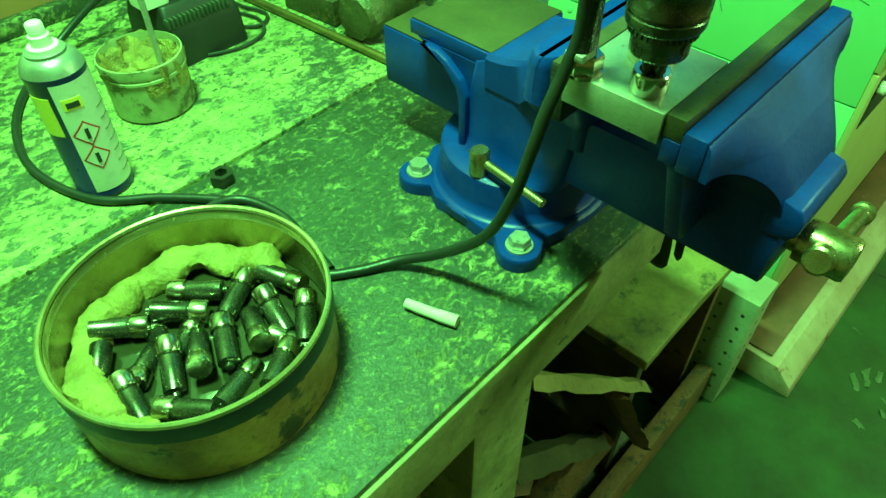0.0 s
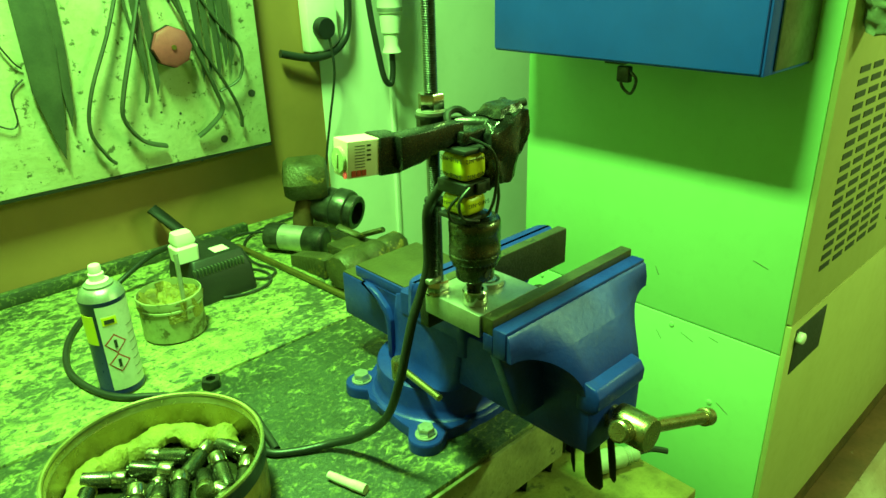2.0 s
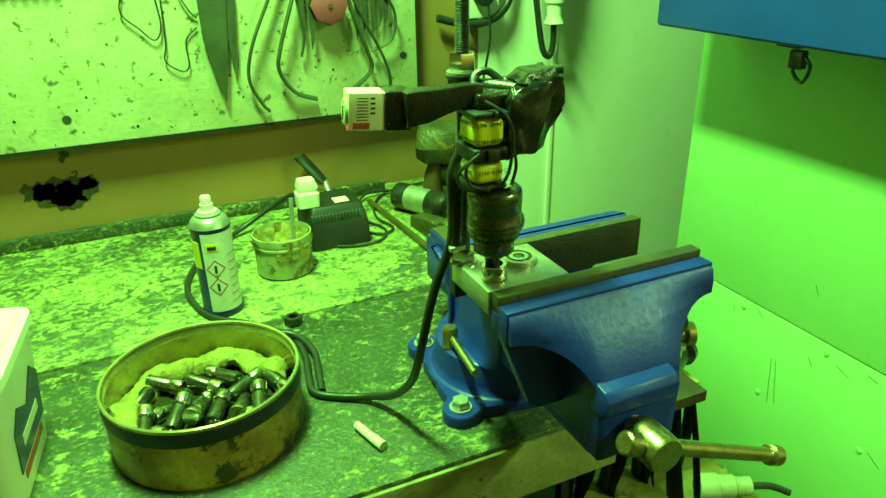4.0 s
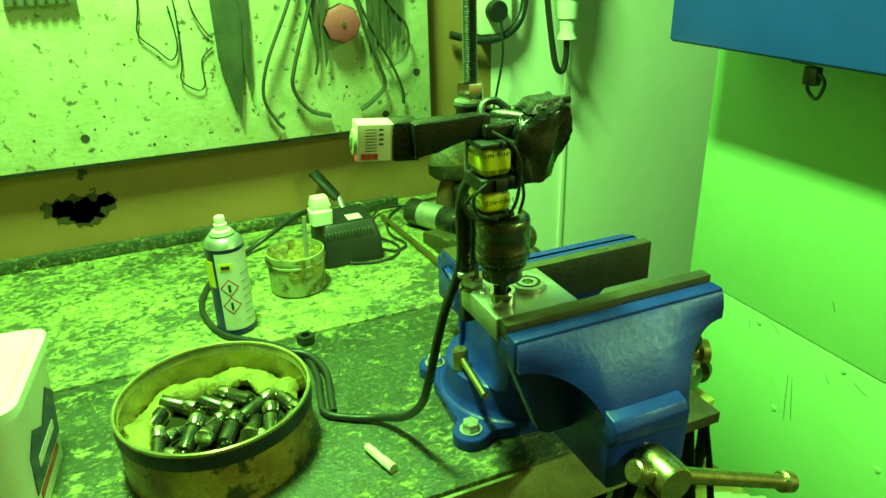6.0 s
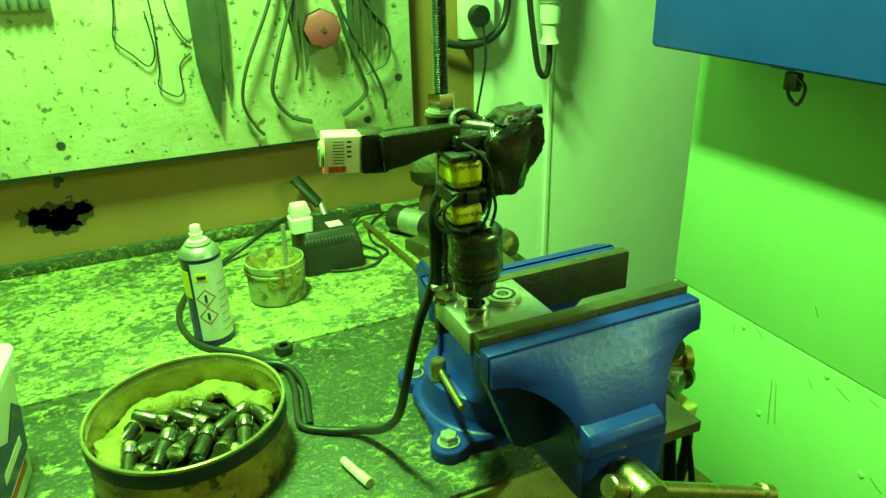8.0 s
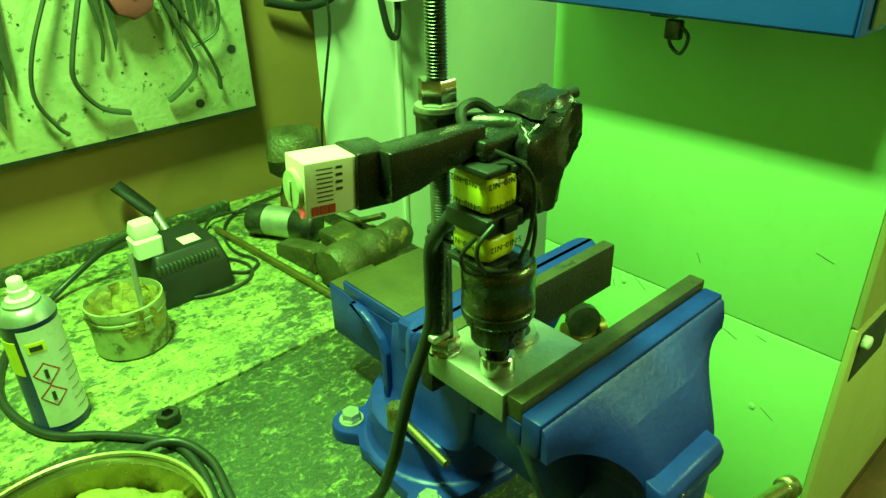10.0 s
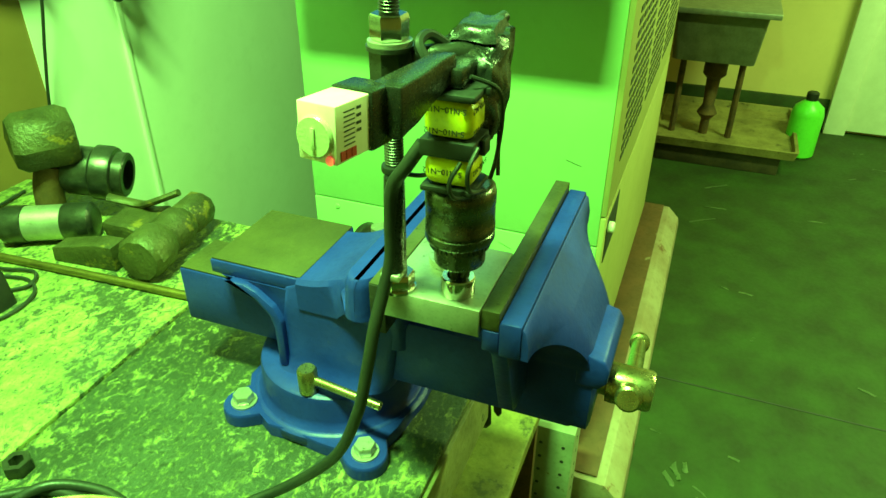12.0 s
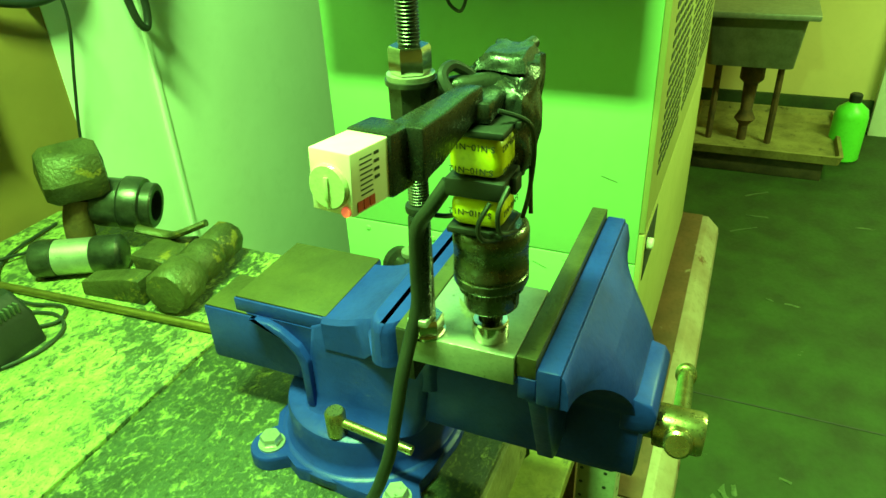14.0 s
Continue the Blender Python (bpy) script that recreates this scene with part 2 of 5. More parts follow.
M = dict(
    # Front paint is barer and oilier, with some shade darkened into its colours.
    bench=bench_mat("oily_shaded_flaking_bench_paint", 0.545, (0.38, 0.39, 0.12), (0.062, 0.076, 0.05)),
    bench_back=bench_mat("flaking_green_bench_paint", 0.425, (0.40, 0.42, 0.13), (0.085, 0.10, 0.06)),
    bench_edge=mat("worn_bench_edge", (0.34, 0.31, 0.14), (0.15, 0.13, 0.06), 14, 0.6, 0, 0.3, (0.05, 0.05, 0.03), 0.6, 30),
    brown=mat("brown_wall_board", (0.35, 0.175, 0.062), (0.27, 0.14, 0.05), 3, 0.6, 0, 0.05, (0.10, 0.12, 0.05), 0.64, 4, speck=0.12),
    grey_wall=mat("pale_wall_panel", (0.85, 0.83, 0.80), (0.78, 0.76, 0.72), 3, 0.42, 0, 0.03, speck=0.12),
    tan=mat("tan_wall_paint", (0.78, 0.58, 0.29), (0.72, 0.53, 0.26), 3, 0.6, 0, 0.03, speck=0.12),
    peg=mat("scuffed_white_board", (0.62, 0.60, 0.42), (0.46, 0.44, 0.26), 11, 0.6, 0, 0.2, (0.13, 0.13, 0.07), 0.575, 48),
    cab=mat("pale_green_enamel", (0.44, 0.80, 0.36), (0.41, 0.75, 0.33), 4, 0.4, 0, 0.02, (0.14, 0.2, 0.08), 0.77, 22, speck=0.12),
    cab_front=mat("cream_enamel", (0.50, 0.44, 0.19), (0.45, 0.39, 0.165), 4, 0.45, 0, 0.02, (0.15, 0.12, 0.05), 0.72, 16, speck=0.12),
    blue_box=mat("bright_blue_paint", (0.015, 0.075, 0.60), (0.012, 0.06, 0.50), 5, 0.35, 0, 0.03, (0.25, 0.3, 0.35), 0.76, 30, speck=0.12),
    vise=mat("vise_blue_enamel", (0.012, 0.036, 0.36), (0.008, 0.024, 0.27), 22, 0.37, 0, 0.10, (0.06, 0.075, 0.08), 0.685, 40),
    cast=mat("bare_cast_iron", (0.085, 0.070, 0.022), (0.055, 0.045, 0.015), 25, 0.5, 0.2, 0.12, (0.24, 0.22, 0.14), 0.70, 90),
    steel=mat("machined_steel", (0.55, 0.54, 0.48), (0.42, 0.41, 0.36), 45, 0.34, 0.7, 0.1, (0.22, 0.21, 0.17), 0.62, 70),
    chrome=mat("bright_steel", (0.66, 0.64, 0.58), (0.5, 0.48, 0.42), 60, 0.16, 1.0, 0.03),
    dark_steel=mat("oily_dark_steel", (0.10, 0.10, 0.085), (0.05, 0.05, 0.045), 50, 0.3, 0.75, 0.1, (0.22, 0.21, 0.18), 0.68, 60),
    worn=mat("worn_yellowish_steel", (0.50, 0.42, 0.24), (0.34, 0.27, 0.14), 50, 0.28, 0.95, 0.06, (0.12, 0.08, 0.04), 0.66, 40),
    iron=mat("greasy_olive_iron", (0.10, 0.085, 0.035), (0.04, 0.034, 0.014), 22, 0.45, 0.25, 0.45, (0.22, 0.14, 0.03), 0.58, 26),
    jaw=mat("blackened_jaw_steel", (0.035, 0.030, 0.024), (0.02, 0.017, 0.013), 40, 0.55, 0.2, 0.3, (0.12, 0.11, 0.08), 0.68, 60),
    chuck=mat("worn_black_chuck_steel", (0.16, 0.155, 0.125), (0.08, 0.078, 0.062), 30, 0.27, 0.85, 0.04, (0.24, 0.22, 0.17), 0.70, 60),
    jaw_edge=mat("worn_jaw_steel", (0.11, 0.095, 0.045), (0.07, 0.06, 0.03), 40, 0.4, 0.4, 0.12, (0.035, 0.03, 0.02), 0.6, 70),
    crust=mat("yellow_green_crust", (0.42, 0.38, 0.10), (0.22, 0.18, 0.05), 40, 0.6, 0, 0.7, (0.06, 0.05, 0.02), 0.6, 35),
    box_top=mat("oil_stained_yellow_board", (0.28, 0.23, 0.06), (0.14, 0.11, 0.03), 16, 0.55, 0, 0.25, (0.07, 0.06, 0.025), 0.57, 11),
    brass=mat("dull_brass_rod", (0.30, 0.22, 0.07), (0.2, 0.15, 0.05), 40, 0.35, 0.8, 0.05),
    nozzle=mat("oily_nozzle_steel", (0.22, 0.21, 0.16), (0.11, 0.105, 0.08), 70, 0.26, 0.9, 0.03, rand=0.35),
    nozzle_collar=mat("bright_nozzle_collar", (0.52, 0.48, 0.36), (0.36, 0.33, 0.24), 70, 0.22, 1.0, 0.03, rand=0.3),
    tin_in=mat("tin_plate_inside", (0.58, 0.52, 0.26), (0.34, 0.29, 0.12), 18, 0.22, 0.7, 0.04),
    tin_out=mat("rusty_tin_side", (0.50, 0.32, 0.06), (0.20, 0.085, 0.02), 24, 0.36, 0.3, 0.2, (0.05, 0.035, 0.015), 0.535, 34),
    tin_rim=mat("dark_tin_rim", (0.030, 0.036, 0.055), (0.02, 0.024, 0.035), 30, 0.35, 0.5, 0.06),
    oil=mat("dirty_oil", (0.035, 0.032, 0.014), (0.02, 0.019, 0.01), 8, 0.06, 0, 0.0),
    rag=mat("oil_soaked_yellow_rag", (0.34, 0.28, 0.055), (0.20, 0.155, 0.03), 30, 0.65, 0, 0.5),
    black=mat("black_plastic", (0.012, 0.013, 0.012), (0.008, 0.008, 0.008), 30, 0.5, 0, 0.05),
    tape=mat("glossy_black_tape", (0.010, 0.011, 0.010), (0.016, 0.016, 0.015), 60, 0.27, 0, 0.06),
    rubber=mat("black_rubber_cable", (0.015, 0.017, 0.016), (0.024, 0.025, 0.022), 30, 0.4, 0, 0.08),
    white=mat("white_plastic", (0.80, 0.78, 0.70), (0.74, 0.72, 0.64), 20, 0.4, 0, 0.02, speck=0.12),
    timer=mat("yellowed_white_plastic", (0.82, 0.70, 0.60), (0.74, 0.62, 0.50), 30, 0.4, 0, 0.02, speck=0.12),
    tub=mat("cloudy_white_polythene", (0.78, 0.82, 0.70), (0.72, 0.76, 0.62), 10, 0.35, 0, 0.02, speck=0.12),
    clear=mat("cloudy_clear_dial", (0.55, 0.58, 0.35), (0.45, 0.48, 0.28), 60, 0.15, 0, 0.1),
    label=mat("white_label", (0.70, 0.69, 0.62), (0.62, 0.60, 0.52), 15, 0.4, 0, 0.02, (0.3, 0.28, 0.22), 0.68, 40),
    canblue=mat("dark_blue_print", (0.02, 0.03, 0.18), (0.015, 0.022, 0.13), 20, 0.3, 0.1, 0.02),
    yellow=mat("yellow_print", (0.85, 0.75, 0.02), (0.78, 0.68, 0.015), 30, 0.4, 0, 0.02),
    coil=mat("yellow_coil_tape", (0.80, 0.70, 0.02), (0.68, 0.58, 0.015), 40, 0.3, 0, 0.05),
    red=mat("red_plastic", (0.55, 0.05, 0.04), (0.45, 0.04, 0.035), 20, 0.4, 0, 0.02),
    mauve=mat("faded_red_plastic", (0.40, 0.07, 0.12), (0.32, 0.05, 0.09), 20, 0.45, 0, 0.03),
    soot=mat("sooty_stain", (0.075, 0.055, 0.024), (0.035, 0.028, 0.014), 60, 0.7, 0, 0.05),
    ink=mat("dark_print", (0.03, 0.03, 0.03), (0.04, 0.04, 0.04), 20, 0.5),
    alu=mat("cast_aluminium", (0.42, 0.42, 0.38), (0.32, 0.32, 0.29), 40, 0.40, 0.7, 0.05),
    pot=mat("greasy_plastic_pot", (0.40, 0.40, 0.20), (0.25, 0.25, 0.12), 14, 0.5, 0, 0.1, (0.10, 0.085, 0.035), 0.53, 26),
    grease=mat("dirty_grease", (0.34, 0.27, 0.05), (0.14, 0.095, 0.02), 40, 0.35, 0, 0.8),
    wood=mat("stained_old_timber", (0.32, 0.24, 0.09), (0.17, 0.12, 0.045), 10, 0.65, 0, 0.3, (0.06, 0.04, 0.02), 0.6, 20),
    rust_wood=mat("reddish_rotten_timber", (0.20, 0.085, 0.03), (0.10, 0.05, 0.02), 14, 0.7, 0, 0.4, (0.04, 0.028, 0.014), 0.56, 26),
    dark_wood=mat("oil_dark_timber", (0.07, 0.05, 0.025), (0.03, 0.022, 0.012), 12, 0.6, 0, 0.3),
    rust_paint=mat("worn_red_lead_paint", (0.20, 0.085, 0.045), (0.12, 0.06, 0.03), 9, 0.6, 0, 0.12, (0.34, 0.26, 0.18), 0.63, 14),
    rust=mat("rusty_iron", (0.16, 0.08, 0.03), (0.07, 0.04, 0.02), 20, 0.7, 0.3, 0.3),
    plinth=mat("pinkish_worn_plinth_paint", (0.46, 0.36, 0.27), (0.34, 0.22, 0.15), 6, 0.5, 0, 0.1, (0.2, 0.07, 0.04), 0.6, 9),
    floor=mat("dark_green_deck_paint", (0.028, 0.058, 0.009), (0.018, 0.027, 0.005), 7, 0.68, 0, 0.15, (0.35, 0.36, 0.28), 0.735, 9, speck=0.12),
    scuff=mat("worn_grey_scuff", (0.10, 0.13, 0.06), (0.05, 0.07, 0.03), 40, 0.6),
    post=mat("pale_painted_steel", (0.36, 0.38, 0.27), (0.27, 0.28, 0.19), 12, 0.5, 0, 0.06, (0.16, 0.12, 0.06), 0.64, 18),
    ceil=mat("white_ceiling", (0.6, 0.6, 0.55), (0.55, 0.55, 0.5), 3, 0.6, speck=0.12),
    green_plastic=mat("bright_green_plastic", (0.12, 0.62, 0.06), (0.10, 0.55, 0.05), 8, 0.35, 0, 0.02),
    sink=mat("dull_sheet_steel", (0.22, 0.22, 0.16), (0.14, 0.14, 0.10), 14, 0.35, 0.7, 0.1),
    cig=mat("white_paper", (0.75, 0.72, 0.62), (0.62, 0.58, 0.46), 60, 0.7, 0, 0.1),
    hose=mat("grey_green_rubber_belt", (0.060, 0.066, 0.042), (0.036, 0.042, 0.027), 30, 0.55, 0, 0.1),
)
M["vise"].node_tree.nodes["Principled BSDF"].inputs["Specular IOR Level"].default_value = 0.32


# ---- mesh tools ----
def bm_box(x0, x1, y0, y1, z0, z1, bevel=0.0, seg=2, bm=None):
    bm = bm or bmesh.new()
    r = bmesh.ops.create_cube(bm, size=1)
    for v in r["verts"]:
        v.co = Vector(((x0 + x1) / 2 + v.co.x * (x1 - x0), (y0 + y1) / 2 + v.co.y * (y1 - y0), (z0 + z1) / 2 + v.co.z * (z1 - z0)))
    if bevel:
        es = {e for v in r["verts"] for e in v.link_edges}
        bmesh.ops.bevel(bm, geom=list(es), offset=bevel, segments=seg, profile=0.5, affect="EDGES")
    return bm


def bm_lathe(profile, seg=40, centre=(0, 0, 0), axis="z", bm=None, close=True):
    """Turn a list of (radius, height) round an axis."""
    bm = bm or bmesh.new()
    rings = []
    for r, h in profile:
        ring = []
        for i in range(seg):
            a = 2 * math.pi * i / seg
            c, s = r * math.cos(a), r * math.sin(a)
            p = {"z": (c, s, h), "y": (c, h, s), "x": (h, c, s)}[axis]
            ring.append(bm.verts.new(Vector(p) + Vector(centre)))
        rings.append(ring)
    for a, b in zip(rings, rings[1:]):
        for i in range(seg):
            bm.faces.new((a[i], a[(i + 1) % seg], b[(i + 1) % seg], b[i]))
    if close:
        bm.faces.new(rings[0][::-1])
        bm.faces.new(rings[-1])
    bmesh.ops.recalc_face_normals(bm, faces=bm.faces)
    return bm


def bm_loft(sections, bm=None):
    """Join rings of equal length, capped at both ends."""
    bm = bm or bmesh.new()
    rings = [[bm.verts.new(p) for p in s] for s in sections]
    n = len(rings[0])
    for a, b in zip(rings, rings[1:]):
        for i in range(n):
            bm.faces.new((a[i], a[(i + 1) % n], b[(i + 1) % n], b[i]))
    bm.faces.new(rings[0][::-1])
    bm.faces.new(rings[-1])
    bmesh.ops.recalc_face_normals(bm, faces=bm.faces)
    return bm


def bm_prism(outline, axis, a, b, bevel=0.0):
    """An outline of two coordinates, pushed along an axis from a to b."""
    def at(u, v, w):
        return {"x": (w, u, v), "y": (u, w, v), "z": (u, v, w)}[axis]
    bm = bm_loft([[at(u, v, a) for u, v in outline], [at(u, v, b) for u, v in outline]])
    if bevel:
        bmesh.ops.bevel(bm, geom=list(bm.edges), offset=bevel, segments=2, profile=0.5, affect="EDGES")
    return bm


def smooth_path(points, steps=8):
    pts = [Vector(p) for p in points]
    out = []
    for i in range(len(pts) - 1):
        p0, p1, p2, p3 = pts[max(i - 1, 0)], pts[i], pts[i + 1], pts[min(i + 2, len(pts) - 1)]
        for k in range(steps):
            t = k / steps
            out.append(0.5 * ((2 * p1) + (p2 - p0) * t + (2 * p0 - 5 * p1 + 4 * p2 - p3) * t * t + (3 * p1 - p0 - 3 * p2 + p3) * t ** 3))
    out.append(pts[-1])
    return out


def bm_tube(points, radius, sides=10, steps=8, flat=1.0, bm=None):
    bm = bm or bmesh.new()
    pts = smooth_path(points, steps) if steps > 1 else [Vector(p) for p in points]
    up, rings = None, []
    for i, p in enumerate(pts):
        d = (pts[min(i + 1, len(pts) - 1)] - pts[max(i - 1, 0)]).normalized()
        side = d.cross(up if up is not None else (Vector((0, 0, 1)) if abs(d.z) < 0.9 else Vector((1, 0, 0)))).normalized()
        up = side.cross(d)
        r = radius[min(i, len(radius) - 1)] if isinstance(radius, list) else radius
        rings.append([bm.verts.new(p + r * (math.cos(2 * math.pi * k / sides) * side + flat * math.sin(2 * math.pi * k / sides) * up)) for k in range(sides)])
    for a, b in zip(rings, rings[1:]):
        for i in range(sides):
            bm.faces.new((a[i], a[(i + 1) % sides], b[(i + 1) % sides], b[i]))
    bm.faces.new(rings[0][::-1])
    bm.faces.new(rings[-1])
    bmesh.ops.recalc_face_normals(bm, faces=bm.faces)
    return bm


def bm_hex(x, y, z0, z1, flats, bm=None, axis="z"):
    return bm_lathe([(flats * 0.53, z0), (flats * 0.577, z0 + (z1 - z0) * 0.12), (flats * 0.577, z1 - (z1 - z0) * 0.12), (flats * 0.53, z1)], 6, (x, y, 0), axis, bm)


def roughen(bm, amount, scale, cuts=0):
    if cuts:
        bmesh.ops.subdivide_edges(bm, edges=list(bm.edges), cuts=cuts, use_grid_fill=True)
    for v in bm.verts:
        v.co += amount * Vector(noise.noise_vector(v.co * scale))
    return bm


def mesh_of(name, bm, material, smooth=True):
    me = bpy.data.meshes.new(name)
    bm.to_mesh(me)
    bm.free()
    me.materials.append(material)
    if smooth:
        for p in me.polygons:
            p.use_smooth = True
        me.set_sharp_from_angle(angle=radians(38))
    return me


def thing(name, label, category, at=(0, 0, 0), group=""):
    o = new(name)
    o.location = at
    o.empty_display_size = 0.02
    return tagged(o, label, category, group)


def part(name, bm, material, parent=None, label="", smooth=True):
    o = new(name, mesh_of(name, bm, material, smooth))
    if parent:
        o.parent = parent
    if label:
        o["label"] = label
    return o


def structure(name, bm, material, label):
    return tagged(part(name, bm, material), label, "", "", "structure")


def single(name, bm, material, label, category, group=""):
    return tagged(part(name, bm, material), label, category, group)


def bars(name, rows, origin, u, v, n, material, parent, label=""):
    """Thin raised bars on a surface: rows of (u0, u1, v0, v1)."""
    bm = bmesh.new()
    o, u, v, n = Vector(origin), Vector(u), Vector(v), Vector(n)
    for a, b, c, d in rows:
        lo = [bm.verts.new(o + u * s + v * t + n * 0.0001) for s, t in ((a, c), (b, c), (b, d), (a, d))]
        hi = [bm.verts.new(w.co + n * 0.0004) for w in lo]
        bm.faces.new(hi)
        for i in range(4):
            bm.faces.new((lo[i], lo[(i + 1) % 4], hi[(i + 1) % 4], hi[i]))
    bmesh.ops.recalc_face_normals(bm, faces=bm.faces)
    return part(name, bm, material, parent, label, False)


def text(name, body, size, m, material, parent, extrude=0.0001):
    c = bpy.data.curves.new(name, "FONT")
    c.body, c.size, c.extrude, c.align_x, c.align_y = body, size, extrude, "CENTER", "CENTER"
    tmp = bpy.data.objects.new(name, c)
    scene.collection.objects.link(tmp)
    me = bpy.data.meshes.new_from_object(tmp.evaluated_get(bpy.context.evaluated_depsgraph_get()))
    bpy.data.objects.remove(tmp)
    me.transform(m)
    me.materials.clear()
    me.materials.append(material)
    o = new(name, me)
    o.parent = parent
    return o


# ---- room ----
Z = 0.85
structure("floor", bm_box(-2.2, 3.9, -2.8, 0.95, -0.1, 0), M["floor"], "dark green painted deck floor, worn and scuffed")
structure("ceiling", bm_box(-2.2, 3.9, -2.8, 0.95, 2.4, 2.5), M["ceil"], "plain pale ceiling")
structure("wall_north", bm_box(-2.2, 0.440, 0.830, 0.95, 0, 2.4), M["brown"], "brown board wall behind the bench")
wn = structure("wall_panel", bm_box(0.440, 0.622, 0.828, 0.95, 0, 2.4), M["grey_wall"], "pale grey metal wall panel")
structure("wall_panel", bm_box(0.626, 1.8, 0.828, 0.95, 0, 2.4), M["grey_wall"], "pale grey metal wall panel")
structure("trim", bm_box(0.6185, 0.6295, 0.822, 0.832, 0, 2.4, 0.002), M["grey_wall"], "narrow cover strip over the wall joint")
structure("wall_east", bm_box(3.5, 3.6, -2.8, 0.95, 0, 2.4), M["tan"], "tan far wall")
structure("baseboard", bm_box(3.48, 3.5, -0.76, 0.95, 0, 0.16, 0.003), M["floor"], "dark green skirting")
structure("wall_north_far", bm_box(1.8, 3.6, 0.86, 0.95, 0, 2.4), M["brown"], "tan wall beyond the cabinet")
# Unseen walls added to close the room, kept dark to cut bounce light.
structure("wall_south", bm_box(-2.2, 3.9, -2.9, -2.8, 0, 2.4), M["brown"], "unseen brown wall added behind the camera, dark to limit bounce light")
structure("wall_west", bm_box(-2.3, -2.2, -2.8, 0.95, 0, 2.4), M["brown"], "unseen brown side wall, added dark to limit bounce light")
frng = random.Random(3)
for k in range(26):
    x, y, a, l = frng.uniform(0.8, 3.3), frng.uniform(-1.5, -0.12), frng.uniform(0, math.pi), frng.uniform(0.01, 0.06)
    b2 = bm_box(-l, l, -0.004, 0.004, 0.0, 0.0008)
    bmesh.ops.transform(b2, matrix=pose(x, y, 0.0, 0, 0, math.degrees(a)), verts=b2.verts)
    structure("floor_scuff", roughen(b2, 0.004, 40, 2), M["scuff"], "pale scuff worn into the deck paint")
for x, y, a, l in ((0.93, -0.27, 20, 0.030), (0.90, -0.255, 35, 0.022), (0.95, -0.29, 10, 0.018), (0.80, -0.30, 60, 0.020), (1.05, -0.21, 75, 0.016), (0.86, -0.33, 30, 0.014)):
    b2 = bm_box(-l, l, -0.006, 0.006, 0.0, 0.0008)
    bmesh.ops.transform(b2, matrix=pose(x, y, 0.0, 0, 0, a), verts=b2.verts)
    structure("floor_scuff", roughen(b2, 0.006, 60, 3), M["scuff"], "pale scuff worn into the deck paint")
structure("floor_seam", bm_box(1.258, 1.263, -2.7, -0.07, 0.0, 0.0012), M["ink"], "dark weld seam across the deck floor")
door = tagged(new("door_1"), "white painted door in the far wall", "", "", "structure")
part("door_frame", bm_box(3.44, 3.5, -0.86, -0.76, 0, 2.1, 0.004), M["white"], door)
part("door_leaf", bm_box(3.46, 3.5, -1.74, -0.86, 0.02, 2.08, 0.004), M["white"], door)

lamp = thing("ceiling_lamp", "white fluorescent tube lamp under the ceiling", "lamp", (-0.25, 0.2, 2.33))
part("housing", bm_box(-0.09, 0.09, -0.32, 0.32, 0.01, 0.07, 0.005), M["white"], lamp)
# Unseen housing, added to go with the far fill lamp.
copy_thing(lamp, Matrix.Translation((1.7, -1.8, 2.33)))

# ---- workbench ----
bench = thing("workbench", "heavy timber workbench with oily flaking green top", "workbench")
part("top_plank", bm_box(-1.3, 0.186, -0.005, 0.3440, Z - 0.045, Z, 0.003), M["bench"], bench)
part("top_plank", bm_box(-1.3, 0.34, 0.3480, 0.80, Z - 0.045, Z, 0.003), M["bench_back"], bench)
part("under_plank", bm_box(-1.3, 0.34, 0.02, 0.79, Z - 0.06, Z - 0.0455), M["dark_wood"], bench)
part("apron", bm_box(-1.3, 0.185, -0.009, 0.012, Z - 0.075, Z - 0.006, 0.002), M["bench_edge"], bench, "worn pale painted front rail")
for lx in (-0.055, -1.2):
    part("leg", bm_box(lx - 0.04, lx + 0.04, -0.004, 0.07, 0, Z - 0.076, 0.004), M["bench_edge"], bench)
part("leg", bm_box(0.24, 0.32, 0.70, 0.78, 0, Z - 0.061, 0.004), M["dark_wood"], bench)
part("back_lip", bm_box(-1.3, 0.194, 0.750, 0.766, Z, Z + 0.022, 0.002), M["bench"], bench, "low greasy angle strip along the back")

# ---- vise ----
CX, BX, BY = 0.102, 0.104, 0.117
vise = thing("bench_vise", "large blue enamelled bench vise with swivel base, worn bare top", "vise")
lug_spots = [(0.036, 0.184), (0.022, 0.052), (0.170, 0.184), (0.170, 0.052)]
part("base_ring", bm_lathe([(0.084, Z + 0.0005), (0.086, Z + 0.004), (0.086, Z + 0.012), (0.083, Z + 0.015), (0.080, Z + 0.0155)], 64, (BX, BY, 0)), M["vise"], vise)
